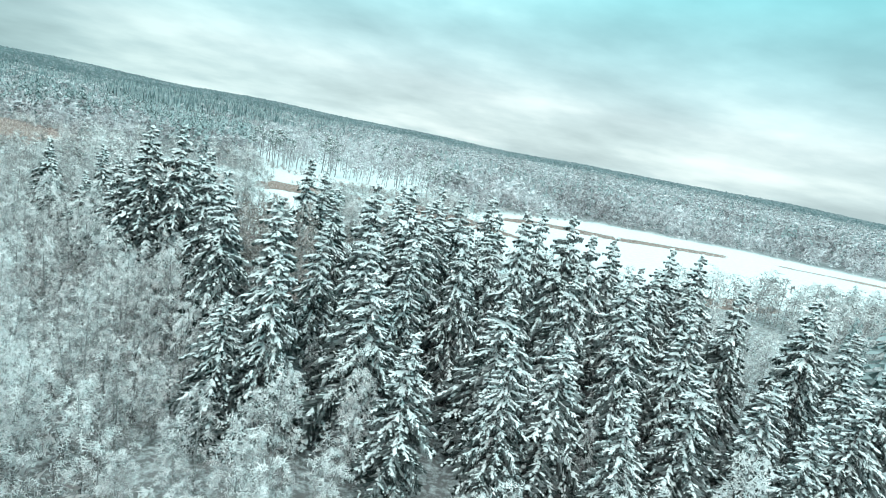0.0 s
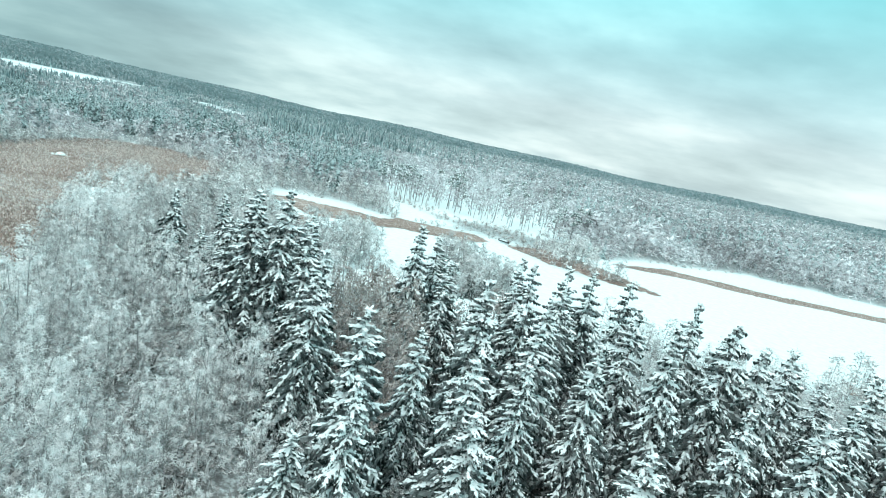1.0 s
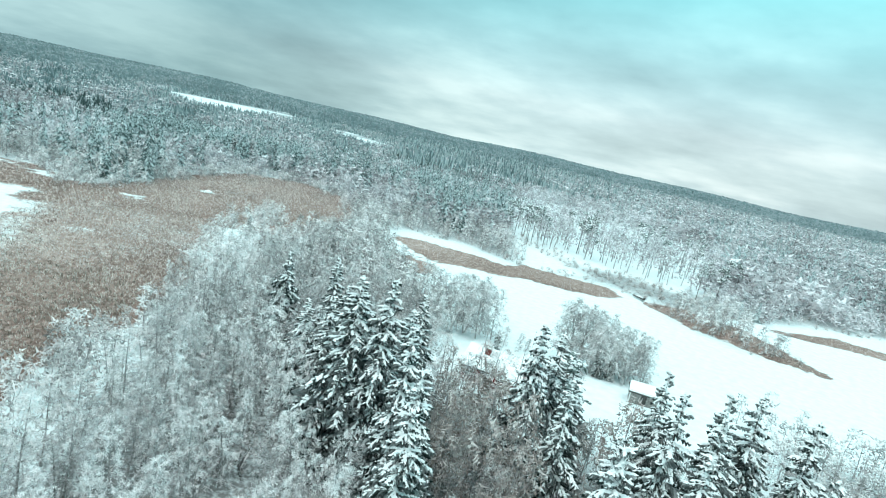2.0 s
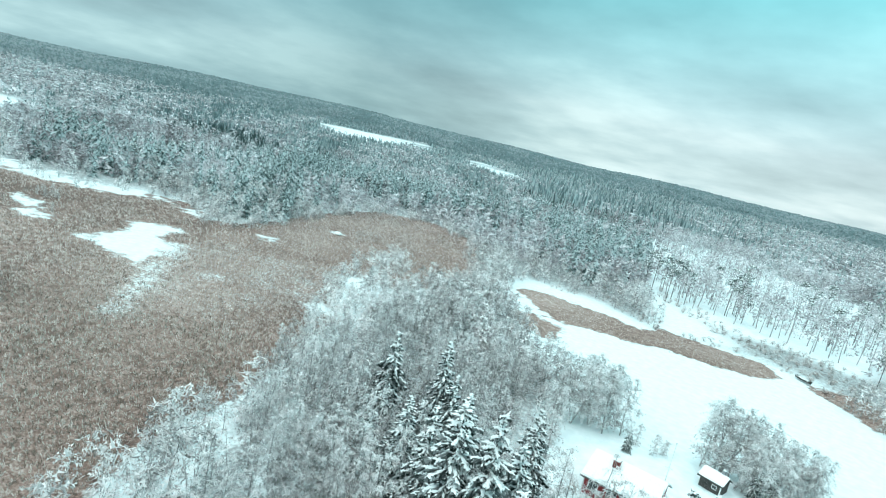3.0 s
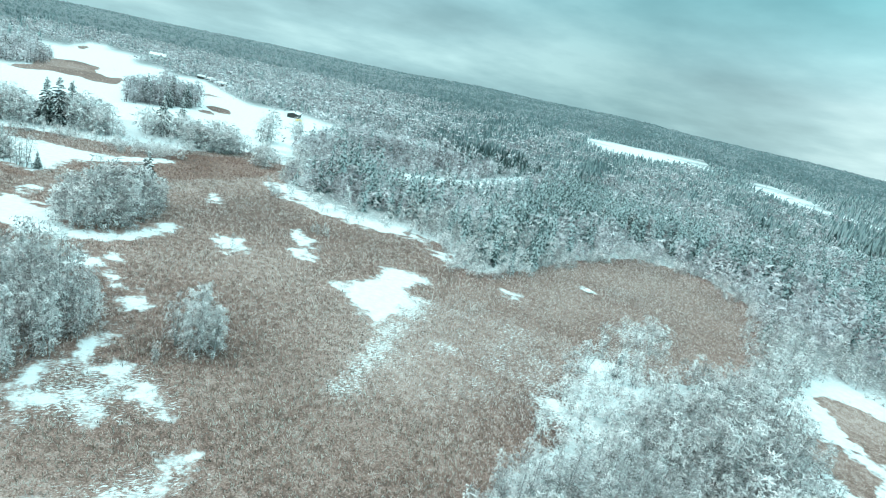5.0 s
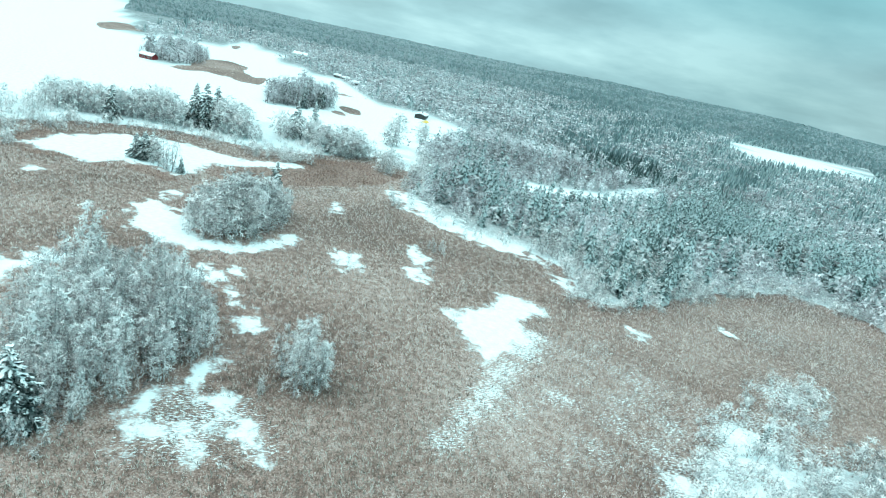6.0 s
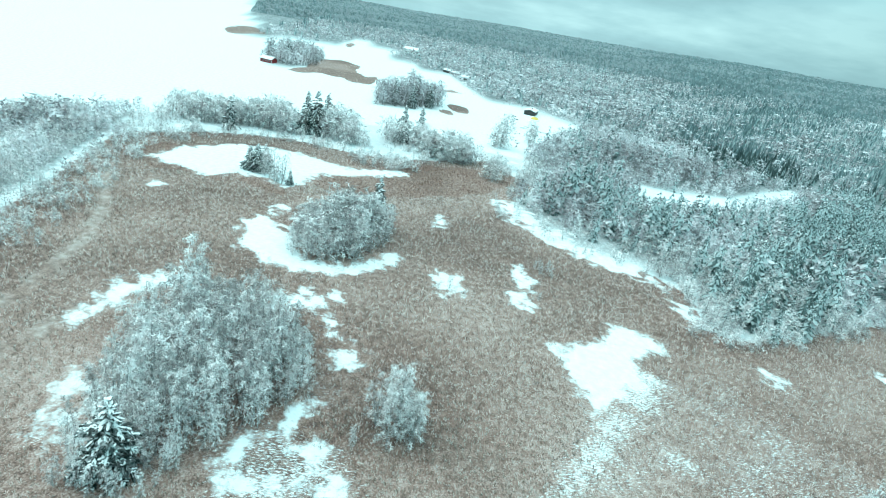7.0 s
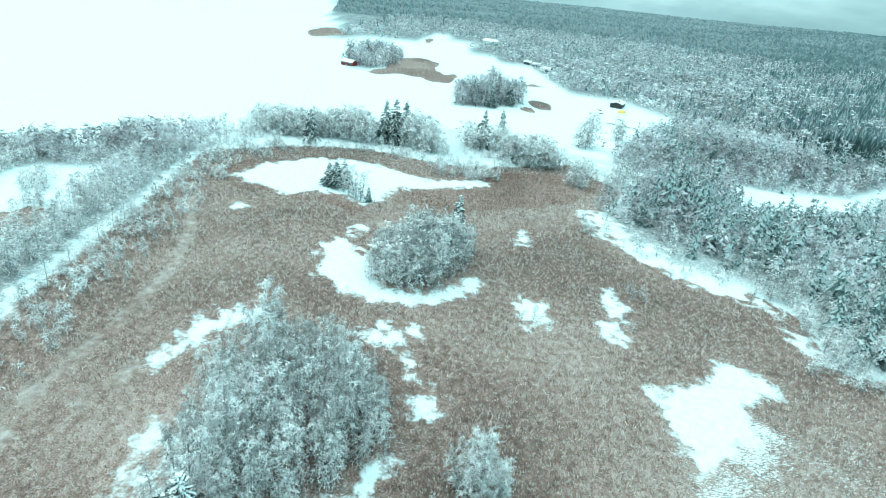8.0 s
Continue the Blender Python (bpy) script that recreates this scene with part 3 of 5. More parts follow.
def birch_arrays(seed, height, limbs, sprays, twigs, size, stems=1, droop=0.35, broad=0.24, woody=True, low=0.10, slim=1.0, bare=0.52):
    """Slender trunk and rising limbs; the inner twigs are bare, the outer ones drooping sprays of frost."""
    rng = np.random.default_rng(seed)
    wood, twig = Soup(), Soup()
    up = np.array((0, 0, 1.0))
    fan = np.array([(k, k + 1, twigs + 1 + k) for k in range(twigs)])
    for st in range(stems):
        lean = rng.uniform(-0.06, 0.06, 2) if stems == 1 else rng.uniform(-0.22, 0.22, 2)
        H = height * (1 if st == 0 else rng.uniform(0.65, 0.95))

        def axis(f):
            return np.array((lean[0] * H * f + 0.011 * H * math.sin(f * 5 + st), lean[1] * H * f + 0.011 * H * math.sin(f * 4 + 1 + st), H * f))

        tube(wood, [axis(f) - up * (0.03 * H if f == 0 else 0) for f in (0, 0.35, 0.7, 1.0)], [0.010 * H, 0.008 * H, 0.005 * H, 0.0012 * H], 4)
        for i in range(limbs):
            f = low + (0.98 - low) * ((i + rng.random()) / limbs)
            a = i * 2.4 + rng.uniform(-0.5, 0.5)
            L = H * (0.05 + 0.21 * slim * (1 - f) ** 0.6 * min(1.0, 0.45 + 2.2 * f)) * rng.uniform(0.6, 1.3)
            el = rng.uniform(0.5, 1.05)
            d = np.array((math.cos(a) * math.cos(el), math.sin(a) * math.cos(el), math.sin(el)))
            out = np.array((math.cos(a), math.sin(a), 0))
            b0 = axis(f)
            mid = b0 + d * L * 0.55
            end = mid + (out * 0.75 + up * (0.45 - droop)) * L * 0.6
            if woody:
                tube(wood, [b0, mid, end], [0.004 * H * (1.1 - f) + 0.008, 0.003 * H * (1.1 - f) + 0.006, 0.006], 3)
            for q in range(sprays):
                u = min(1.05, 0.22 + 0.83 * (q + rng.random()) / sprays)
                inner = u < bare * (1.15 - 0.8 * f)
                p = (b0 + (mid - b0) * u / 0.5) if u < 0.5 else (mid + (end - mid) * (u - 0.5) / 0.5)
                p = p + rng.normal(0, 0.004 * H + 0.02 * L, 3)
                way = out * rng.uniform(0.3, 1.1) + rng.normal(0, 0.42, 3) + up * rng.uniform(-0.6 - droop, 0.45)
                way /= np.linalg.norm(way) + 1e-6
                # a frond: a bending twig with frosted side twigs turned to either hand
                long = size * rng.uniform(0.6, 1.25)
                u = np.linspace(0, 1, twigs + 1)[:, None]
                spine = p + way * long * u - up * (droop * 0.9 + 0.15) * long * u ** 2
                sd = np.cross(way, rng.normal(0, 1, 3))
                sd /= np.linalg.norm(sd) + 1e-6
                sg = np.where(np.arange(twigs) % 2, 1.0, -1.0)[:, None]
                tips = (spine[:-1] + spine[1:]) / 2 + way * long * 0.12 + (sd * sg + rng.normal(0, 0.45, (twigs, 3)) - up * 0.15) * long * broad * rng.uniform(0.5, 1.4, (twigs, 1)) * (1.1 - 0.55 * u[:-1]) * (0.55 if inner else 1.0)
                (wood if inner else twig).add(np.concatenate([spine, tips]), fan)
    return wood.arrays(), twig.arrays()


def conifer_low(seed, tiers, points):
    """A small far conifer: ragged tiers, one metre high and broad in proportion."""
    rng = np.random.default_rng(seed)
    s = Soup()
    for i in range(tiers):
        f0 = 0.06 + 0.80 * i / tiers
        r, top = 0.19 * (1 - 0.85 * i / tiers), min(1.0, f0 + 1.25 / tiers + 0.12)
        a = np.arange(points * 2) * math.pi / points + rng.random()
        rr = r * np.where(np.arange(points * 2) % 2, 0.42, 1.0) * rng.uniform(0.7, 1.3, points * 2)
        ring = np.stack([np.cos(a) * rr, np.sin(a) * rr, f0 - 0.05 * (rr / r) + rng.uniform(-0.05, 0.05, points * 2)], 1)
        s.add(np.vstack([ring, [(0, 0, top)]]), [(j, (j + 1) % (points * 2), points * 2) for j in range(points * 2)])
    return s.arrays()


def conifer_mid(seed, layers, boughs):
    """A snowy conifer of drooping kite-shaped boughs, one metre high."""
    rng = np.random.default_rng(seed)
    s = Soup()
    for i in range(layers):
        f0 = 0.07 + 0.88 * i / layers
        for k in range(boughs if f0 < 0.6 else boughs - 2):
            f = f0 + rng.uniform(-0.04, 0.04)
            a = (k + rng.uniform(-0.4, 0.4)) * 6.283 / boughs + i
            d, sd = np.array((math.cos(a), math.sin(a), 0)), np.array((-math.sin(a), math.cos(a), 0))
            L = (0.21 * (1 - f) ** 0.8 + 0.025) * rng.uniform(0.7, 1.2)
            p = np.array((0, 0, f + 0.05))
            tip = p + d * L - (0, 0, 0.055 + 0.35 * L)
            m = p + d * L * 0.6 - (0, 0, 0.03 + 0.15 * L)
            s.add([p, m + sd * L * 0.34 - (0, 0, 0.02), tip, m, m - sd * L * 0.34 - (0, 0, 0.02)], [(0, 1, 3), (1, 2, 3), (0, 3, 4), (3, 2, 4)])
    return s.arrays()


def scatter(template, x, y, z, scale, wide, rng):
    """Many turned and scaled copies of one template, joined."""
    v, f = template
    n, k = len(x), len(v)
    a = rng.uniform(0, 6.283, n)
    c, s = np.cos(a)[:, None], np.sin(a)[:, None]
    sx, sz = (scale * wide)[:, None], scale[:, None]
    out = np.empty((n, k, 3), np.float32)
    out[:, :, 0] = (v[None, :, 0] * c - v[None, :, 1] * s) * sx + x[:, None]
    out[:, :, 1] = (v[None, :, 0] * s + v[None, :, 1] * c) * sx + y[:, None]
    out[:, :, 2] = v[None, :, 2] * sz + z[:, None]
    tri = (f[None] + (np.arange(n) * k)[:, None, None]).reshape(-1, 3)
    return out.reshape(-1, 3), tri


def by_tree(faces, trees, rng):
    """1 or 2 for each face: about four trees in ten carry less frost than the rest."""
    return np.repeat(np.where(rng.random(trees) < 0.42, 2, 1), faces // max(trees, 1))


def scatter_mix(templates, x, y, z, scale, wide, rng):
    which = rng.integers(0, len(templates), len(x))
    vs, fs, n = [], [], 0
    for i, tp in enumerate(templates):
        m = which == i
        if m.any():
            v, f = scatter(tp, x[m], y[m], z[m], scale[m], wide[m], rng)
            vs.append(v)
            fs.append(f + n)
            n += len(v)
    return np.concatenate(vs), np.concatenate(fs)


def jittered(x0, x1, y0, y1, step, rng):
    gx, gy = np.meshgrid(np.arange(x0, x1, step), np.arange(y0, y1, step))
    gx, gy = gx.ravel(), gy.ravel()
    return gx + rng.uniform(-0.48, 0.48, gx.size) * step, gy + rng.uniform(-0.48, 0.48, gx.size) * step


# ---------------------------------------------------------------- ground
def axis_steps(lo, hi, step, far):
    mid = list(np.arange(lo, hi + 0.1, step))
    a, d = [lo], step
    while a[-1] > -far:
        d *= 1.16
        a.append(a[-1] - d)
    b, d = [mid[-1]], step
    while b[-1] < far:
        d *= 1.16
        b.append(b[-1] + d)
    return np.array(a[:0:-1] + mid + b[1:])


def build_ground():
    xs, ys = axis_steps(-380, 200, 3.0, 5200), axis_steps(-120, 330, 3.0, 5200)
    gx, gy = np.meshgrid(xs, ys)
    x, y = gx.ravel(), gy.ravel()
    lake, marsh = lake_distance(x, y), sdf(x, y, MARSH)
    beds = reed_bed_distance(x, y)
    patch = patch_distance(x, y)
    z = land_height(x, y, lake, marsh)
    near = smooth(700, 300, np.hypot(x + 100, y - 80))
    z += near * 0.10 * wave(x, y, 17, 3) * smooth(0, 3, lake) + near * 0.18 * wave(x, y, 7, 5) * smooth(0, 6, np.minimum(lake, marsh))
    nx = len(xs)
    i = np.arange(len(ys) - 1)[:, None] * nx + np.arange(nx - 1)[None]
    i = i.ravel()
    tri = np.concatenate([np.stack([i, i + 1, i + nx + 1], 1), np.stack([i, i + nx + 1, i + nx], 1)])
    ob = link_mesh("ground", np.stack([x, y, z], 1), tri, [GROUND], shade=True)
    wood = smooth(0, 12, np.minimum.reduce([lake, marsh, sdf(x, y, LEFT_FIELD), sdf(x, y, RIGHT_FIELD), sdf(x, y, YARD), sdf(x, y, SPARSE)]))
    bare = (x < -292) & (x > -425) & (y < 124) & (y > -62)
    wood = np.where(bare, 0.25 * wood, wood)
    wood = wood * smooth(-10, 25, clearing_distance(x, y))
    dust = dusting(x, y)
    wood = wood * (0.75 + 0.25 * smooth(-5, 15, sdf(x, y, RIGHT_OPEN)))
    # weight of the floor colour with painted shade, growing with distance
    thick = (0.3 + 0.7 * smooth(-6, 14, sdf(x, y, RIGHT_OPEN))) * 0.9 * smooth(120, 420, np.hypot(x + 60, y - 50)) * wood * smooth(0, 25, clearing_distance(x, y))
    dust = np.clip(dust + 0.30 * smooth(5, 0, patch), 0, 1)
    trodden = 0.85 * smooth(1.9, 0.6, np.minimum.reduce([line_distance(x, y, k) for k in TRACKS]) + 0.7 * wave(x, y, 9, 4))
    for n, vals in (("track", trodden), ("thick", thick), ("marsh", np.minimum(marsh - 4 * smooth(1, 6, sdf(x, y, WOODLOT)), beds)), ("patch", patch), ("wood", wood), ("dust", dust)):
        ob.data.attributes.new(n, "FLOAT", "POINT").data.foreach_set("value", vals.astype(np.float32))
    return tagged(ob, "snow-covered ground with marsh litter and frozen lake", "ground", kind="structure")


ground = build_ground()


# ---------------------------------------------------------------- reeds
def build_reeds():
    rng = np.random.default_rng(5)
    x, y = jittered(-340, -55, -50, 262, 0.76, rng)
    nx, ny = jittered(-150, -55, 20, 130, 0.72, rng)
    x, y = np.append(x, nx), np.append(y, ny)
    thin = rng.random(x.size) > np.clip(0.65 * dusting(x, y) + 0.22 * wave(x, y, 11, 8) + 0.9 * smooth(2.4, 0.8, np.minimum.reduce([line_distance(x, y, k) for k in TRACKS]) + 0.7 * wave(x, y, 9, 4)) + 0.6 * smooth(5, 0, patch_distance(x, y)), 0, 1)
    x, y = x[thin], y[thin]
    keep = (sdf(x, y, MARSH) + 2.5 * wave(x, y, 16, 1) + 1.5 * wave(x, y, 6, 4) < -0.5 + 3.5 * smooth(1, 6, sdf(x, y, WOODLOT))) & (patch_distance(x, y) + 1.5 * wave(x, y, 9, 2) + rng.normal(0, 0.9, x.size) > 0.3) & (patch_distance(x, y) > 0.5)
    x, y = x[keep], y[keep]
    for bed in REED_BEDS:
        b = np.array(bed, float)
        far = b[:, 0].min() < -300
        bx, by = jittered(b[:, 0].min() - 3, b[:, 0].max() + 3, b[:, 1].min() - 3, b[:, 1].max() + 3, 3.0 if far else 0.95, rng)
        k = sdf(bx, by, bed) + (9 * wave(bx, by, 41, 6) + 6 * wave(bx, by, 19, 9) if far else 1.2 * wave(bx, by, 14, 6)) + rng.normal(0, 1.7, bx.size) < 1.0
        x, y = np.append(x, bx[k]), np.append(y, by[k])
    tufts = []
    for s in range(6):
        r, so = np.random.default_rng(60 + s), Soup()
        v, f = [np.array((0, 0, 0.0))], []
        for q in range(4):
            a = q * 1.571 + r.uniform(-0.5, 0.5)
            o = np.array((math.cos(a), math.sin(a), 0))
            w = np.array((-o[1], o[0], 0)) * r.uniform(0.032, 0.062)
            h = r.uniform(0.32, 0.78)
            tip = o * r.uniform(0.10, 0.42) + (0, 0, h)
            v += [tip - w, tip + w - (0, 0, r.uniform(0.0, 0.2))]
            f.append((0, 2 * q + 1, 2 * q + 2))
        so.add(v, f)
        tufts.append(so.arrays())
    z = land_height(x, y)
    v, f = scatter_mix(tufts, x, y, z - 0.05, rng.uniform(0.65, 1.2, len(x)) * (1 + 0.25 * wave(x, y, 25, 7)) * (1 - 0.2 * smooth(-160, -130, x)) * np.where(sdf(x, y, MARSH) < 6, 1.0, 0.7), rng.uniform(0.9, 1.4, len(x)), rng)
    brown = np.minimum.reduce([sdf(v[f[:, 0], 0], v[f[:, 0], 1], b) for b in BROWN_REEDS]) + 5 * wave(v[f[:, 0], 0], v[f[:, 0], 1], 22, 66) < 0
    fx, fy = v[f[:, 0], 0], v[f[:, 0], 1]
    chance = 0.95 * smooth(110, 160, fy + 0.25 * (fx + 150)) + 0.45 * smooth(8, -12, sdf(fx, fy, DUST) + 6 * wave(fx, fy, 17, 67))
    chance = np.where(sdf(fx, fy, MARSH) > 6, np.where(fx < -300, 0.8, 0.72 * smooth(-110, -60, fx)), chance)
    pale = (rng.random(len(f)) < chance) & ((fx > -235) | (fx < -400))
    olive = rng.random(len(f)) < 0.75 * smooth(-150, -112, fx + 8 * wave(fx, fy, 24, 69)) * smooth(112, 86, fy)
    tagged(link_mesh("reeds", v, f, [REED, REED_BROWN, REED_FROST, REED_OLIVE], np.where(brown, 1, np.where(pale, 2, np.where(olive, 3, 0)))), "dry brown reeds with frost across the marsh", "reeds", kind="stuff")


build_reeds()


# ---------------------------------------------------------------- single trees
def make_tree(name, label, category, pieces):
    """An Empty at the foot with one mesh for each part."""
    root = new(name)
    for pname, arr, mat, plabel, shade in pieces:
        ob = link_mesh(pname, arr[0], arr[1], [mat], parent=root, label=plabel, shade=shade)
        if pname != "trunk":
            ob["kind"] = "stuff"
    return tagged(root, label, category)


class Plantation:
    """Places turned copies of a few built trees."""

    def __init__(self, makers, group):
        self.makers, self.first, self.group, self.count = makers, [None] * len(makers), group, 0

    def put(self, x, y, scale, wide=1.0, turn=None, label=""):
        i = self.count % len(self.makers)
        self.count += 1
        turn = random.uniform(0, 360) if turn is None else turn
        z = float(land_height(np.array([float(x)]), np.array([float(y)]))[0])
        m = pose(x, y, z - 0.05, random.uniform(-1.5, 1.5), random.uniform(-1.5, 1.5), turn) @ Matrix.Diagonal((scale * wide, scale * wide, scale, 1))
        if self.first[i] is None:
            ob = self.makers[i]()
            ob["group"] = self.group
            ob.matrix_basis = m
            self.first[i] = ob
        else:
            src = self.first[i]
            keep = src.matrix_basis.copy()
            src.matrix_basis = Matrix.Identity(4)
            ob = copy_thing(src, m)
            src.matrix_basis = keep
        if label:
            ob["label"] = label
        return ob


def spruce_maker(seed, height, reach, layers, snow, gap=0.46):
    def make():
        t, b, s = spruce_arrays(seed, height, reach, layers, snow, gap)
        return make_tree("spruce", "tall green spruce with heavy snow on drooping boughs", "tree",
                         [("trunk", t, BARK, "grey bark trunk", True), ("crown", b, NEEDLES, "dark green needled boughs", False), ("snow_cover", s, SNOW, "white snow cushions", True)])
    return make


def birch_maker(seed, height, limbs, sprays, twigs, size, stems, droop, mat=None, slim=1.0, bark=None):
    def make():
        w, t = birch_arrays(seed, height, limbs, sprays, twigs, size, stems, droop, 0.34, low=0.05, slim=slim)
        return make_tree("birch", "slender bare birch with white hoarfrost on its twigs", "tree", [("trunk", w, bark or BIRCH_BARK, "pale birch bark trunk", True), ("crown", t, mat or FROST_TREE, "frosted twigs", False)])
    return make


def pine_maker(seed, height):
    def make():
        t, b, s = pine_arrays(seed, height)
        return make_tree("pine", "tall bare-trunked pine with a snowy rounded crown", "tree", [("trunk", t, BARK, "grey trunk", True), ("crown", b, NEEDLES_PINE, "frosted needle sprays", False), ("snow_cover", s, SNOW, "snow", True)])
    return make


spruces = Plantation([spruce_maker(11, 20, 3.9, 25, 0.58), spruce_maker(12, 20, 3.4, 25, 0.64), spruce_maker(13, 20, 4.3, 25, 0.57), spruce_maker(14, 20, 3.7, 25, 0.62), spruce_maker(15, 20, 3.2, 25, 0.67)], "spruces of the grove")
back_spruces = Plantation([spruce_maker(16, 20, 3.8, 19, 0.5), spruce_maker(17, 20, 3.3, 19, 0.54), spruce_maker(18, 20, 3.5, 19, 0.5)], "spruces of the grove")
dark_spruces = Plantation([spruce_maker(21, 14, 2.7, 17, 0.18, 0.5), spruce_maker(22, 14, 2.4, 17, 0.24, 0.5)], "spruces among the birches")
warm_birches = Plantation([birch_maker(46, 14, 26, 8, 7, 1.15, 1, 0.8, FROST_WARM), birch_maker(47, 14, 16, 8, 7, 1.15, 2, 0.8, FROST_WARM)], "brown birches of the grove")
pines = Plantation([pine_maker(31, 17), pine_maker(32, 19)], "pines of the open wood")

GROVE_WEST = [(-32.9, 75.6, 20.9), (-29.5, 76, 21.6), (-39.8, 82, 15.5), (-32.5, 91, 16.5), (-20, 66, 18.5), (-28, 80, 18), (-15.4, 83.5, 20), (-14.5, 98, 13.8), (-13.8, 87.6, 18.5), (-9.5, 49.5, 19.3), (-8.2, 45.5, 16.5), (-11.5, 45.5, 12),
              (-7.2, 57.4, 16.5), (-17.6, 60.5, 17.5), (-32.4, 90.9, 14), (-47.3, 87.3, 12), (-37.3, 83.5, 18), (-23.5, 71.5, 19.5)]
GROVE_MID = [(-1.4, 49, 14.8), (-2.1, 51.5, 17.5), (-3.6, 62, 20.4), (0.9, 60, 18.5), (-0.8, 79, 19.5), (3.2, 83.2, 19.5), (5.8, 90, 18.5), (9.3, 83.5, 19.5), (5.6, 58.6, 18.5), (9.8, 51, 14.6), (9.8, 43.4, 13), (2.7, 41.8, 13),
             (14.1, 45.5, 13.5), (11.5, 62.2, 20.5), (17.2, 69.2, 20.3), (15, 75, 20.5), (1, 56.8, 16), (5.9, 63, 17), (-10.3, 78.3, 17.5), (9.6, 74.1, 18.5), (-2.7, 87, 18.5), (2.4, 80.6, 18), (1.5, 70, 18.5), (-5, 70, 17.5)]
GROVE_EAST = [(20.4, 70.2, 18.5), (23.8, 72, 18.5), (30.4, 71.5, 18.5), (33.6, 71.3, 18.5), (33.9, 62.3, 17.5), (20.6, 51.6, 15.5), (25.5, 52.2, 15.5), (39.9, 59.2, 17.5), (41.2, 60.8, 17.5), (18.1, 41.2, 12), (24, 44.9, 13), (29.4, 45.8, 13),
              (30.1, 41, 12), (35.2, 43.9, 13.5), (20.1, 80.9, 17), (28, 60, 16.5), (16, 57, 17), (38, 49, 14), (44, 53, 15), (26, 65, 17), (31, 83, 14), (49, 65, 14), (22, 59, 17), (47, 45, 14)]
for grove in (GROVE_WEST, GROVE_MID, GROVE_EAST):
    for x, y, hgt in grove:
        (back_spruces if y > 72 and x > -14 else spruces).put(x, y, hgt / 20, random.uniform(0.9, 1.15) * (1.25 if hgt < 15 else 1.0))
for x, y, hgt in [(-59.1, 96.7, 14.5), (-53, 101.4, 14.5), (-49.5, 99, 11.5), (-114, 147, 6), (-33, 127, 4), (-15.3, 133.5, 6), (-226, 51, 16), (-13.6, 135.5, 6), (-118, 292, 16), (-253, 19, 6),
                  (-320, -20, 15), (-334, 11, 20), (-333, 16, 21), (-338, 20, 20), (-345, 57, 19), (-352, 66, 19), (-331, 72, 12), (-341, -24, 12), (-469, 50, 19), (-487, 66, 20), (-478, 74, 18), (-464, 62, 17), (-620, -50, 18), (-640, -45, 17)]:
    dark_spruces.put(x, y, hgt / 14, random.uniform(0.95, 1.2))
for x, y, hgt in [(-231, 149, 10), (-275, 178, 12), (-269, 183, 12), (-241, 190, 11), (-237, 193, 12), (-248, 205, 12), (-306, 257, 14), (-243, 220, 13), (-243, 229, 12), (-246, 251, 13), (-245, 269, 13), (-241, 278, 12), (-237, 297, 13), (-249, 316, 14)]:
    dark_spruces.put(x, y, hgt / 14, random.uniform(1.0, 1.3))
dark_spruces.put(-113.5, 20.5, 13 / 14, 1.6, label="broad dark spruce with snow on its boughs beside the birch grove")
for x, y, hgt in [(-264, 5, 10.5), (-267, 7, 10), (-266, 2, 9)]:
    dark_spruces.put(x, y, hgt / 14, 1.75)
for x, y, hgt in [(-86, 277, 17), (-83, 278, 17), (-80, 282, 16), (-73, 266, 16), (-73, 272, 17), (-72, 277, 15), (-67, 269, 14), (-53, 272, 17), (-52, 280, 16), (-50, 276, 15), (-46, 267, 13), (-8, 289, 14), (-13, 92, 16), (-244, 152, 12), (-271, 171, 13), (-253, 146, 14), (2, 246, 14), (-4, 240, 13), (4, 262, 15), (-2, 256, 13), (8, 270, 14), (-14, 300, 16), (-36, 321, 17), (-56, 312, 16), (-28, 340, 17), (-9, 333, 16), (-20, 280, 15), (-30, 300, 16), (-64, 296, 16), (-226, 178, 12), (-283, 183, 13)]:
    pines.put(x, y, hgt / 18)

for x, y, hgt in [(-22, 79, 14), (-19, 76, 15), (-16, 73, 14), (-13, 70, 13), (-20, 84, 14), (-11, 66, 12), (-17, 80, 15), (-14, 76, 15), (-12, 73, 13), (-25, 88, 13), (-8, 82, 13), (-22, 92, 13), (-6, 93, 13)]:
    warm_birches.put(x, y, hgt / 14, label="tall drooping birch with brown twigs among the spruces")

# ---------------------------------------------------------------- frosted birches
WOOD = [(-42, 28), (-48, 50), (-56, 69), (-65, 79), (-76, 86), (-85, 95), (-90, 104), (-87, 114), (-84, 121), (-96, 137), (-99, 148), (-104, 166), (-112, 190), (-97, 184), (-78, 170), (-66, 152), (-50, 142), (-46, 118), (-40, 100), (-31, 74), (-22, 62), (-14, 52), (-10, 30), (-8, 14), (-30, 0)]
GROVE_A = [(-190, 31), (-194, 46), (-213, 56), (-228, 54), (-224, 38), (-206, 28)]
GROVE_B = [(-99, 21), (-104, 31), (-112, 28), (-119, 33), (-127, 40), (-137, 45), (-148, 42), (-157, 33), (-161, 23), (-158, 14), (-150, 10), (-142, 10), (-134, 12), (-122, 13), (-110, 12)]
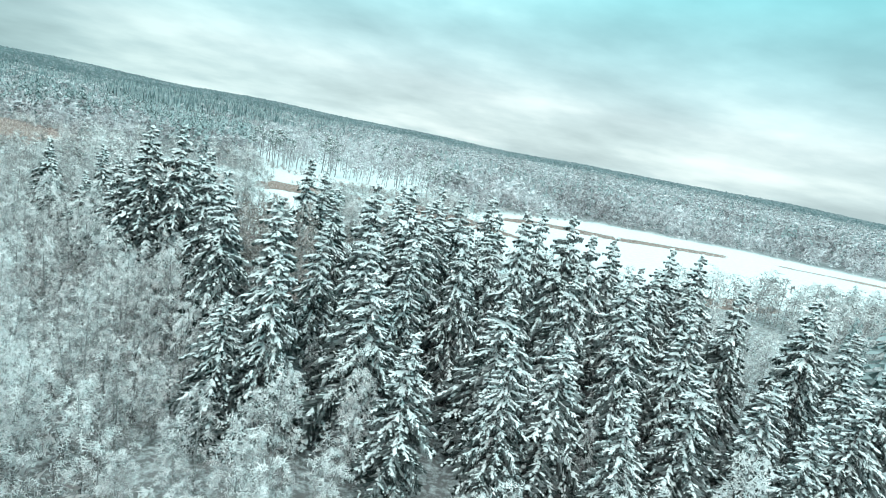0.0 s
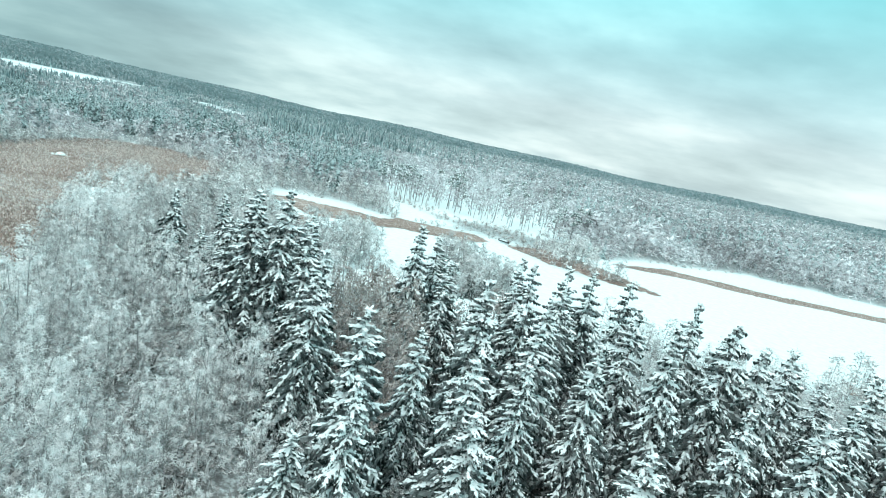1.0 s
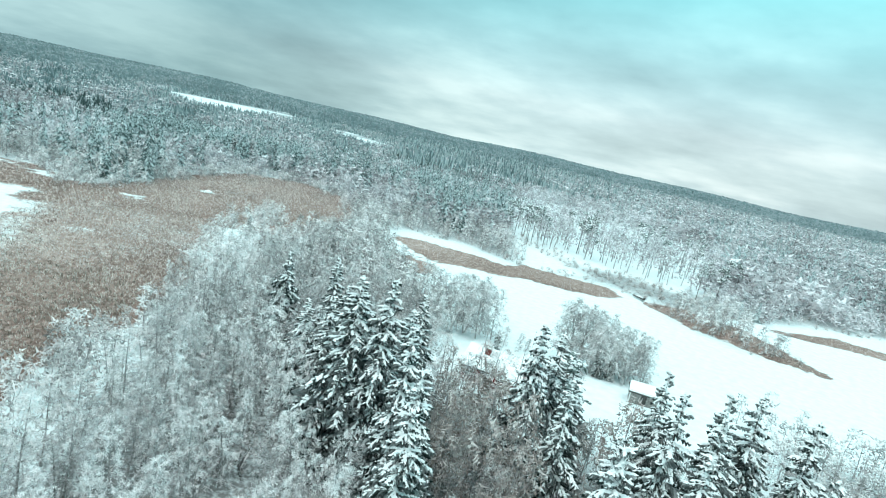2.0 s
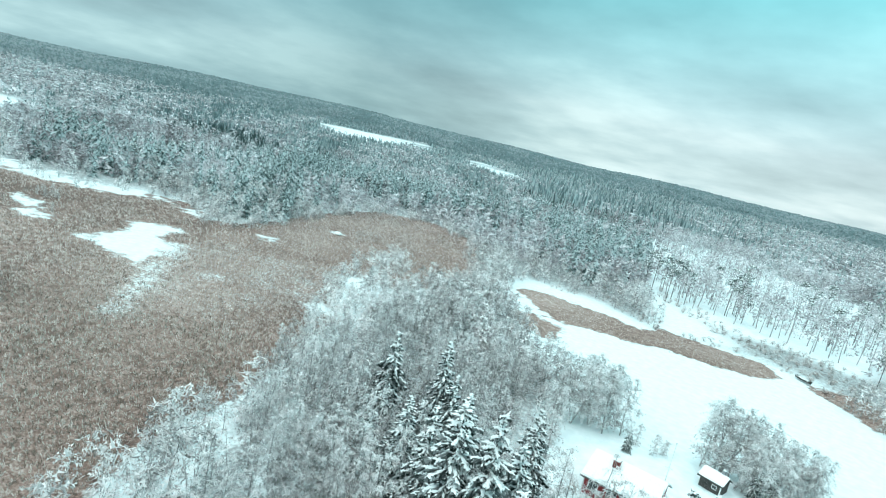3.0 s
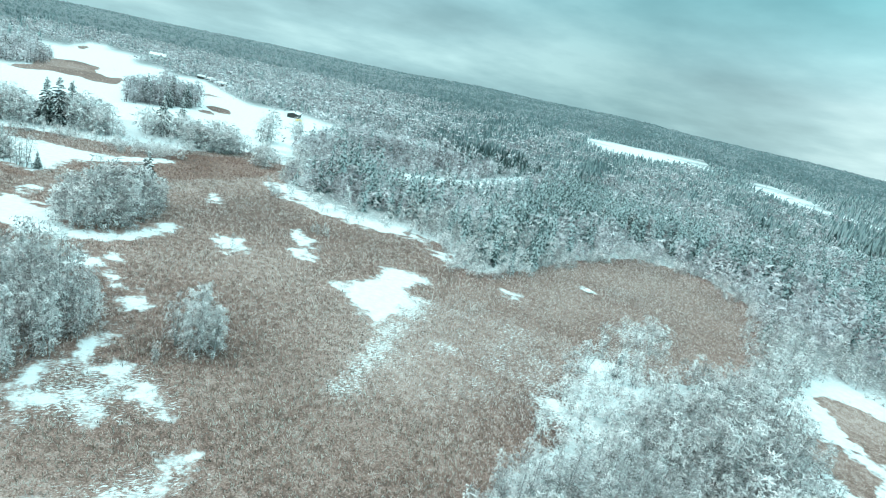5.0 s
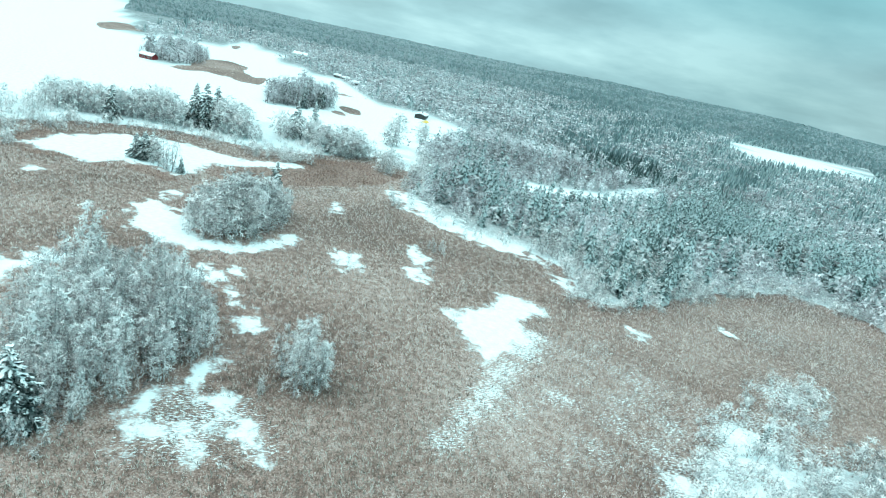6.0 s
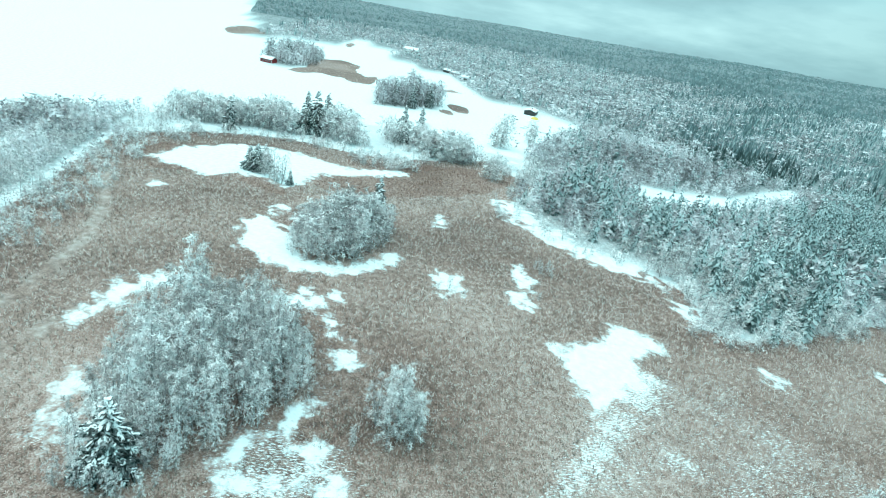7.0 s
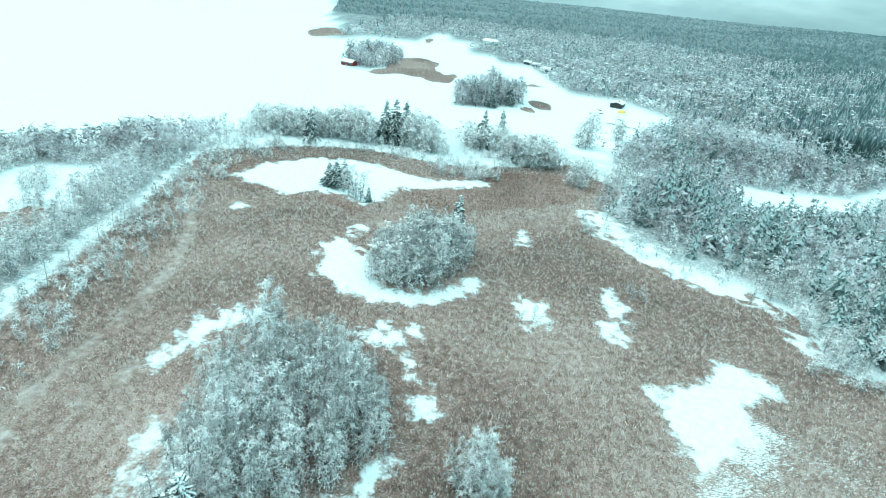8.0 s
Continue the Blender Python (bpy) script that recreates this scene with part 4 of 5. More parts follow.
birches = Plantation([birch_maker(41, 11, 30, 10, 9, 0.70, 1, 0.35, None, 0.60), birch_maker(42, 11, 28, 10, 9, 0.68, 1, 0.25, None, 0.55), birch_maker(43, 11, 19, 9, 9, 0.68, 2, 0.4, None, 0.55), birch_maker(44, 11, 30, 10, 9, 0.74, 1, 0.55, None, 0.65), birch_maker(45, 11, 13, 9, 9, 0.68, 3, 0.35, None, 0.6)], "frosted birches")
yard_birches = Plantation([birch_maker(141, 11, 32, 10, 9, 1.0, 1, 0.35, FROST_PALE, 1.0, PALE_BARK), birch_maker(142, 11, 30, 10, 9, 0.95, 1, 0.5, FROST_PALE, 1.0, PALE_BARK), birch_maker(143, 11, 20, 10, 9, 0.95, 2, 0.35, FROST_PALE, 0.9, PALE_BARK)], "frosted birches round the yard")
MID_BIRCH = [birch_arrays(50 + s, 1.0, 15, 4, 4, 0.125, 1, 0.3, 0.50, False, slim=0.6) for s in range(4)]
LOW_BIRCH = [birch_arrays(60 + s, 1.0, 10, 3, 2, 0.165, 1, 0.2, 0.62, False, slim=0.6, bare=0)[1] for s in range(4)]
FAR_BIRCH = [birch_arrays(70 + s, 1.0, 3, 2, 2, 0.32, 1, 0.1, 0.44, False, bare=0)[1] for s in range(4)]
LOW_CONIFER = [conifer_low(80 + s, 4, 5) for s in range(4)]
MID_CONIFER = [conifer_mid(180 + s, 8, 6) for s in range(4)]
LITE_CONIFER = [conifer_mid(190 + s, 6, 5) for s in range(4)]
FAR_CONIFER = [conifer_low(90 + s, 2, 3) for s in range(4)]
WEST_BIRCH = [birch_arrays(55 + s, 1.0, 18, 4, 4, 0.145, 1, 0.3, 0.42, False, 0.03) for s in range(4)]
TALL_BIRCH = [birch_arrays(75 + s, 1.0, 12, 4, 3, 0.12, 1, 0.3, 0.34, False, 0.28) for s in range(3)]
BUSH = [birch_arrays(85 + s, 1.0, 6, 2, 4, 0.27, 3, 0.2, 0.36, False) for s in range(4)]


WEST_CLUMPS = [(-331, -34, 9, 18, 48, 13), (-336, -4, 9, 15, 42, 14), (-337, 24, 8, 12, 28, 15), (-327, 35, 5, 7, 12, 12), (-346, 58, 8, 11, 18, 15), (-331, 80, 8, 14, 42, 14), (-330, 30, 4, 40, 40, 4), (-290, -80, 16, 14, 60, 9), (-255, -102, 20, 8, 50, 8), (-222, -99, 14, 6, 30, 7), (-228, -80, 8, 5, 14, 6), (-213, -72, 5, 4, 9, 6), (-306, 98, 5, 5, 8, 13), (-380, 112, 5, 5, 7, 18), (-312, 117, 4, 4, 6, 12), (-408, 134, 4, 4, 5, 14), (-298, 52, 4, 14, 26, 6.5), (-318, 12, 3, 22, 12, 5)]


def hero_gap(x, y):
    """Distance to the nearest of the grove's spruces."""
    d = np.full(x.shape, 1e9)
    for gx, gy, _ in GROVE_WEST + GROVE_MID + GROVE_EAST:
        d = np.minimum(d, np.hypot(x - gx, y - gy))
    for gx, gy in ((-59.1, 96.7), (-53, 101.4), (-49, 97), (-57, 94), (-51, 98)):
        d = np.minimum(d, np.hypot(x - gx, y - gy) - 0.8)
    return d


def plan_distance(x, y):
    return line_distance(x, y, [(0, 0), (-8, 28), (-30, 46), (-62, 50)])


def wooded(x, y):
    """How far a place lies inside wooded land."""
    d = np.minimum.reduce([lake_distance(x, y) - 2, sdf(x, y, MARSH) - 1, sdf(x, y, LEFT_FIELD) - 2, sdf(x, y, RIGHT_FIELD) - 2, line_distance(x, y, ROAD) - 3.2, sdf(x, y, YARD) - 1])
    return d


def plant_woods():
    rng = np.random.default_rng(9)
    # the near wood and the groves in the marsh
    x, y = jittered(-232, 60, -12, 200, 3.2, rng)
    gx, gy = jittered(-232, -108, -12, 62, 2.4, rng)
    k = np.minimum(sdf(gx, gy, GROVE_A), sdf(gx, gy, GROVE_B)) < 2
    j = np.minimum(sdf(x, y, GROVE_A), sdf(x, y, GROVE_B)) >= 2
    x, y = np.append(x[j], gx[k]), np.append(y[j], gy[k])
    wood = (sdf(x, y, WOOD) + 2.5 * wave(x, y, 13, 5) < 0.5) & (patch_distance(x, y) > 0.3) & (rng.random(x.size) < 0.90) & (wave(x, y, 10, 81) > -0.62) & (hero_gap(x, y) > 2.6) & (sdf(x, y, LAKE) > 2) & (np.hypot(x + 29, y - 107) > 8)
    inner = -np.minimum(sdf(x, y, GROVE_A), sdf(x, y, GROVE_B)) - 1.3 * wave(x, y, 9, 71)
    groves = (inner > 0) & (np.hypot(x + 113.5, y - 20.5) > 3.2)
    dome = np.where(groves, (0.66 + 0.38 * smooth(0, 7, inner)) * rng.uniform(0.8, 1.12, x.size) * (0.58 + 0.42 * smooth(-112, -124, x)), 1.0)
    gapy = (hero_gap(x, y) > 2.8) & (sdf(x, y, [(-30, 10), (-46, 112), (-20, 108), (10, 108), (30, 128), (72, 134), (78, 40), (20, 22)]) < 0) & (sdf(x, y, YARD) > 2) & (np.hypot(x + 29, y - 107) > 8)
    gapy &= rng.random(x.size) < np.where((x < 0) & (y < 50), 0.9, np.where(y > 80, 0.95, np.where(y < 36, 0.45, 0.15)))
    d = plan_distance(x, y)
    pick = np.where(wood | groves | gapy)[0]
    order = pick[np.argsort(d[pick] + np.where(groves[pick], -28, 0))]
    for i in order[:285]:
        tall = rng.uniform(0.66, 1.08) * (1 + 0.16 * float(wave(x[i], y[i], 15, 17))) * (1.2 * dome[i] if groves[i] else (0.92 if not gapy[i] else (1.15 if y[i] > 84 else 0.85)))
        birches.put(x[i], y[i], tall, rng.uniform(0.85, 1.15) * (1.08 if groves[i] else 1.05))
    for bx, by, hgt in [(-128, 59, 13), (-131, 60.5, 12), (-127, 62.5, 11), (-124.5, 58, 10.5), (-130, 56, 11), (-126, 60, 12), (-132.5, 58, 10), (-129.5, 63, 9.5), (-125, 62, 10), (-125, 53, 3.5), (-123.5, 52.5, 3), (-186, 72, 4.5), (-204, 100, 4.5), (-206, 102.5, 4), (-202.5, 103, 3.5), (-207, 99, 3), (-256, 13, 12), (-254, 16, 12), (-258, 11, 11), (-255, 14, 10), (-260, 9, 10), (-262, 8, 8), (-116, 140, 6), (-110, 148, 6), (-186, 96, 3),
                        (-46, 140, 10), (-42, 138, 10), (-41, 130, 12), (-38, 129, 12), (-39, 133, 11), (-43, 127, 12), (-36, 132, 10), (-44, 133, 11), (-47, 129, 12), (-24, 137, 11), (-22, 138, 12.5), (-21, 139, 12), (-19.5, 138, 12), (-18, 138, 12)]:
        (yard_birches if by > 112 and bx > -50 else birches).put(bx, by, hgt / 11, 1.25)
    for bx, by, hgt in [(-16.5, 139, 11), (-15, 140, 11), (-13, 140, 10), (-11, 140, 10.5), (-9.5, 140, 9.5), (-12, 138, 9), (-8, 140, 8.5), (-14.5, 137, 10), (-13, 134, 9.5), (-10.5, 136, 9), (-15.5, 133.5, 9), (-8, 136.5, 8.5), (-17, 135, 9), (-30, 131, 3.8), (-33, 131, 4), (-29, 133, 3), (-33, 97, 12), (-30, 94, 12.5), (-26, 96, 12), (-23, 93, 13), (-20, 96, 12.5), (-17, 94, 13), (-28, 92, 12), (-42, 118, 10), (-14, 97, 12)]:
        (yard_birches if by > 112 else birches).put(bx, by, hgt / 11, 1.2)
    more, rest = order[285:860], order[860:]
    mx, my, mh = x[more], y[more], 11 * rng.uniform(0.55, 1.14, len(more)) * (1 + 0.18 * wave(x[more], y[more], 15, 17)) * np.where(groves[more], 1.0, 0.6 + 0.4 * smooth(0, 9, -sdf(x[more], y[more], WOOD))) * np.where(groves[more], 1.28 * dome[more], 0.92)
    full = [birch_arrays(41, 11, 22, 7, 5, 0.80, 1, 0.35, 0.40, False, slim=0.58), birch_arrays(44, 11, 22, 7, 5, 0.82, 1, 0.5, 0.40, False, slim=0.62)]
    full = [tuple((v / 11, f) for v, f in t) for t in full]
    vs, fs, mi, n = [], [], [], 0
    for i in range(2):
        st = rng.bit_generator.state
        for layer in (0, 1):
            rng.bit_generator.state = st
            v, f = scatter(full[i][layer], mx[i::2], my[i::2], land_height(mx[i::2], my[i::2]), mh[i::2], np.where(groves[more][i::2], 1.08, 1.05), rng)
            vs.append(v), fs.append(f + n), mi.append(layer * by_tree(len(f), len(mx[i::2]), rng))
            n += len(v)
    tagged(link_mesh("birch_grove", np.concatenate(vs), np.concatenate(fs), [BIRCH_BARK, FROST, FROST_THIN], np.concatenate(mi)), "close-standing frosted birches of the wood", "trees", kind="stuff")
    wx, wy, wh, kind = [x[rest]], [y[rest]], [rng.uniform(6.5, 11, len(rest)) * (1 + 0.18 * wave(x[rest], y[rest], 15, 17)) * np.where(groves[rest], 1.42 * dome[rest], 0.6 + 0.4 * smooth(0, 9, -sdf(x[rest], y[rest], WOOD)))], [np.zeros(len(rest))]
    return wx, wy, wh, kind


def plant_forest():
    rng = np.random.default_rng(19)
    wx, wy, wh, kind = plant_woods()
    for x0, x1, y0, y1, step, rmin, rmax in [(-560, 340, -300, 520, 3.7, 0, 430), (-900, 620, -300, 820, 5.2, 430, 760), (-1500, 1100, -400, 1400, 8.5, 760, 1350)]:
        x, y = jittered(x0, x1, y0, y1, step, rng)
        r = np.hypot(x + 40, y - 40)
        az = np.arctan2(-(x + 40), y - 40)
        k = (r >= rmin) & (r < rmax) & (az > -1.15) & (az < 2.35)
        x, y, r, az = x[k], y[k], r[k], az[k]
        e = wooded(x, y)
        sparse = sdf(x, y, SPARSE) < 0
        k = (e > 0) & (sdf(x, y, WOOD) > 0) & ~((sdf(x, y, [(-46, 10), (-46, 112), (-20, 108), (10, 108), (30, 128), (72, 134), (78, 40), (20, 6)]) < 0)) & (y > -130) & ~sparse & ((r > 90) | (y > 60))
        k &= (sdf(x, y, EDGE_SNOW) > -1.0) & (sdf(x, y, SHORE) > 0) & (sdf(x, y, SCRUB) > 0) & ~((x < -292) & (x > -420) & (y < 124) & (y > -62))
        k &= (e > 50) | (r < 110) | (sdf(x, y, RIGHT_OPEN) < 0) | (wave(x, y, 17, 61) + 0.7 * wave(x, y, 8, 62) > -0.3)
        k &= (rng.random(x.size) < 0.9 + 0.3 * wave(x, y, 33, 63)) | ~((x < -170) & (x > -345) & (y > 95) & (e < 75))
        gaps = wave(x, y, 46, 11) + 0.5 * wave(x, y, 21, 12)
        k &= (gaps > -0.85) | (r > 900)
        # far clearings in the hills
        k &= clearing_distance(x, y) > 0
        x, y, r, az, e, sparse = x[k], y[k], r[k], az[k], e[k], sparse[k]
        p = np.where((az > 0.5) & (az < 1.62), 0.22 + 0.16 * smooth(165, 185, y) + 0.32 * smooth(230, 330, r), 0.36 + 0.16 * smooth(200, 300, r)) * smooth(8, 32, e) + 0.17 * ((x < -140) & (y > 90) & (e < 40) & (e > 5)) + 0.36 * wave(x, y, 150, 15) + 0.2 * wave(x, y, 60, 16)
        p = np.where(az > 1.62, p * 0.6, p) + 0.28 * smooth(700, 1600, r)
        stand = np.minimum.reduce([sdf(x, y, c) for c in DARK_STANDS]) + 12 * wave(x, y, 60, 64)
        p = p * (0.32 + 0.68 * smooth(0.02, 0.32, az + 0.06 * wave(x, y, 90, 68))) * (1 - 0.7 * smooth(1.0, 1.25, az + 0.06 * wave(x, y, 90, 70)) * smooth(420, 560, r))
        p = np.where(stand < 0, 0.85, np.where(sdf(x, y, PALE_WOOD) + 8 * wave(x, y, 40, 65) < 0, 0.06, p))
        con = (rng.random(x.size) < p) & ~sparse & ((y > -20) | (r > 430))
        hgt = np.where(con, np.where((az > 0.5) & (az < 1.62) & (r > 400), rng.uniform(6, 10.5, x.size), rng.uniform(8, 17, x.size)), rng.uniform(7, 12, x.size)) * (0.75 + 0.25 * smooth(0, 25, e)) * (1 + 0.2 * wave(x, y, 70, 3))
        hgt = np.where((stand < 0) & con, hgt * 1.15, hgt) * np.where(con & (r > 430), 0.75 + 0.25 * smooth(0.05, 0.4, az), 1.0)
        hgt = np.where(con & (x < -140) & (y > 90) & (e < 60) & (r < 430), 1.12 * hgt, hgt)
        wx.append(x), wy.append(y), wh.append(hgt), kind.append(con.astype(float))
    x, y, hgt, con = (np.concatenate(a) for a in (wx, wy, wh, kind))
    con = con > 0.5
    z = land_height(x, y) - 0.1
    d = plan_distance(x, y)

    def stuff(name, mask, templates, mat, wide, label, cat):
        if mask.any():
            n = int(mask.sum())
            v, f = scatter_mix(templates, x[mask], y[mask], z[mask], hgt[mask], wide * rng.uniform(0.8, 1.25, n), rng)
            tagged(link_mesh(name, v, f, [mat]), label, cat, kind="stuff")

    def conifers(name, mask, templates, wide, label, shade=NEEDLES_FAR):
        """Snow lies on some sprays of each tree; dark stands keep less of it."""
        n = int(mask.sum())
        v, f = scatter_mix(templates, x[mask], y[mask], z[mask], hgt[mask], wide * rng.uniform(0.8, 1.25, n), rng)
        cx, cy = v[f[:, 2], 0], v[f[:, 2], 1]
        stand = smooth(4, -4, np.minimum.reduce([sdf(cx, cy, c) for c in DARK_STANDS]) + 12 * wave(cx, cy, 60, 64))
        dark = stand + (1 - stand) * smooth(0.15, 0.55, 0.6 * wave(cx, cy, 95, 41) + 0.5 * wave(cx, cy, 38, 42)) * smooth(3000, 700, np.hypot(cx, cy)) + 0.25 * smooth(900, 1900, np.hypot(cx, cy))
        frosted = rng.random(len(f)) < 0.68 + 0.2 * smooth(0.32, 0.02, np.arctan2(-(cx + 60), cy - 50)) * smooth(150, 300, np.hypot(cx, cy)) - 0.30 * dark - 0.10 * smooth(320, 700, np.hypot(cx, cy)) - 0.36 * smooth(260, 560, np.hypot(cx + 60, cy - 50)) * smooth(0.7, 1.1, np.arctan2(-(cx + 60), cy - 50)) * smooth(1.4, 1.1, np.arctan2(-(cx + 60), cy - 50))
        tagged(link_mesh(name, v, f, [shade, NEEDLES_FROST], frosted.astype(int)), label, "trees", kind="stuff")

    mid = ~con & (d < 195)
    which = rng.integers(0, 4, x.size)
    vs, fs, mi, n = [], [], [], 0
    for i in range(4):
        m = mid & (which == i)
        st = rng.bit_generator.state
        for layer in (0, 1):
            rng.bit_generator.state = st
            v, f = scatter(MID_BIRCH[i][layer], x[m], y[m], z[m], hgt[m], np.full(m.sum(), 1.2), rng)
            vs.append(v), fs.append(f + n), mi.append(layer * by_tree(len(f), int(m.sum()), rng))
            n += len(v)
    tagged(link_mesh("birch_wood", np.concatenate(vs), np.concatenate(fs), [BIRCH_BARK, FROST, FROST_THIN], np.concatenate(mi)), "frosted birch wood round the marsh", "trees", kind="stuff")
    stuff("birch_thicket", ~con & ~mid & (d < 480), LOW_BIRCH, FROST_FAR, 1.25, "frosted birch thickets behind the marsh", "trees")
    stuff("birch_forest", ~con & (d >= 480), FAR_BIRCH, FROST_FAR, 1.5, "distant frosted birch forest", "trees")
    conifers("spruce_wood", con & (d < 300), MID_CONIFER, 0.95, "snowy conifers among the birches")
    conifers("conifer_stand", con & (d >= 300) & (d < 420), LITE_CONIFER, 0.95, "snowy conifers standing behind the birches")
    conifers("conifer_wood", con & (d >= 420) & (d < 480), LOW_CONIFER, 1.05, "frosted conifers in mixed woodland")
    # farthest conifers take the needle colour with painted haze
    conifers("conifer_forest", con & (d >= 480), FAR_CONIFER, 1.15, "distant frosted conifer forest", NEEDLES_HAZE)

    # willow and birch scrub along the edges of marsh and lake
    def bushes(name, bx, by, bh, templates, mats, wide, label):
        vs, fs, mi, n = [], [], [], 0
        which = rng.integers(0, len(templates), bx.size)
        bz = land_height(bx, by) - 0.1
        for i, tp in enumerate(templates):
            m = which == i
            st = rng.bit_generator.state
            for layer in (0, 1):
                rng.bit_generator.state = st
                v, f = scatter(tp[layer], bx[m], by[m], bz[m], bh[m], np.full(m.sum(), wide), rng)
                vs.append(v), fs.append(f + n), mi.append(np.full(len(f), layer))
                n += len(v)
        tagged(link_mesh(name, np.concatenate(vs), np.concatenate(fs), mats, np.concatenate(mi)), label, "bushes", kind="stuff")

    bx, by = jittered(-345, -50, -60, 275, 2.9, rng)
    m = sdf(bx, by, MARSH)
    edge = (m > -2.5 + 2.5 * wave(bx, by, 19, 31)) & (m < 9) & (rng.random(bx.size) < (0.62 + 0.35 * wave(bx, by, 23, 33)) * np.where(by < -18, 0.8, 1)) & (line_distance(bx, by, ROAD) > 3) & ((sdf(bx, by, EDGE_SNOW) > -0.5) | (rng.random(bx.size) < 0.3))
    edge |= (by < -22) & (m < 9) & (m > -12 + 5 * wave(bx, by, 27, 36)) & (line_distance(bx, by, ROAD) > 3) & (rng.random(bx.size) < 0.5 + 0.3 * wave(bx, by, 15, 38))
    edge |= (sdf(bx, by, SCRUB) < 1) & (wave(bx, by, 15, 35) > -0.3) & (rng.random(bx.size) < 0.75)
    bx, by = bx[edge], by[edge]
    bushes("marsh_scrub", bx, by, rng.uniform(2.2, 5.5, bx.size), BUSH, [BIRCH_BARK, FROST], 1.1, "frosted willow and birch scrub at the marsh edge")
    bx, by = jittered(-165, -8, 0, 192, 2.6, rng)
    under = (np.minimum(sdf(bx, by, WOOD), sdf(bx, by, GROVE_B)) + 2 * wave(bx, by, 13, 5) < -2.5) & (rng.random(bx.size) < 0.75) & (hero_gap(bx, by) > 2.2) & (patch_distance(bx, by) > 0.5) & (sdf(bx, by, LAKE) > 2)
    bx, by = bx[under], by[under]
    bushes("undergrowth", bx, by, rng.uniform(1.2, 3.8, bx.size), BUSH, [BARK, FROST_THIN], 1.5, "thin frosted saplings and brush under the birches")
    bx, by = jittered(-330, -130, -110, -30, 2.9, rng)
    rd = line_distance(bx, by, ROAD)
    strip = (rd > 2.8) & (rd < 19 + 4 * wave(bx, by, 31, 51)) & (wave(bx, by, 17, 52) > -0.3) & (sdf(bx, by, MARSH) > 1) & (lake_distance(bx, by) > 1) & (sdf(bx, by, LEFT_FIELD) > 0)
    bx, by = bx[strip], by[strip]
    bushes("roadside_scrub", bx, by, rng.uniform(2.5, 8, bx.size) * (1 + 0.4 * wave(bx, by, 26, 53)), MID_BIRCH, [BIRCH_BARK, FROST], 1.3, "frosted young birches beside the snowy track")
    bx, by = jittered(-110, 120, 180, 300, 2.5, rng)
    lk = lake_distance(bx, by)
    shore = (lk > 0.3) & (np.minimum(lk, sdf(bx, by, SHORE) + 13 + 3 * wave(bx, by, 18, 37)) < 12) & (sdf(bx, by, BAY) > 1) & (line_distance(bx, by, [(-46, 238), (-38, 229), (-20, 216)]) > 2.5) & (rng.random(bx.size) < np.where(sdf(bx, by, SHORE) < 0, 0.75, 0.3))
    bx, by = bx[shore], by[shore]
    bushes("shore_scrub", bx, by, rng.uniform(0.7, 1.9, bx.size), BUSH, [BARK, FROST_WARM], 1.7, "grey-brown bare scrub along the lake shore")
    bx, by = jittered(-165, 10, 240, 545, 5.4, rng)
    op = (sdf(bx, by, SPARSE) < -2) & (rng.random(bx.size) < 0.5 * smooth(75, 5, sdf(bx, by, SHORE)) + 0.3)
    bx, by = bx[op], by[op]
    bushes("open_wood", bx, by, rng.uniform(9, 14.5, bx.size), TALL_BIRCH, [BIRCH_BARK, FROST_FAR], 1.45, "tall thin birches standing apart on open snow")
    tx, ty, th = [], [], []
    for cx, cy, rx, ry, n, tall in WEST_CLUMPS:
        a, q = rng.uniform(0, 6.283, n), np.sqrt(rng.random(n))
        tx.append(cx + rx * q * np.cos(a)), ty.append(cy + ry * q * np.sin(a)), th.append(tall * rng.uniform(0.7, 1.12, n) * (1.05 - 0.25 * q))
    bushes("lakeside_birches", np.concatenate(tx), np.concatenate(ty), np.concatenate(th), WEST_BIRCH, [BIRCH_BARK, FROST], 1.4, "clumps of frosted birches between marsh and frozen lake")
    bx, by = jittered(-720, -440, -90, 100, 4.6, rng)
    isl = (np.minimum(sdf(bx, by, ISLAND_A), sdf(bx, by, ISLAND_B)) < -1) & (wave(bx, by, 24, 39) > -0.3)
    bx, by = bx[isl], by[isl]
    bushes("islet_trees", bx, by, rng.uniform(7, 17, bx.size) * (1 + 0.25 * wave(bx, by, 33, 57)), MID_BIRCH, [BARK, FROST_FAR], 1.3, "frosted trees crowding the small islets")


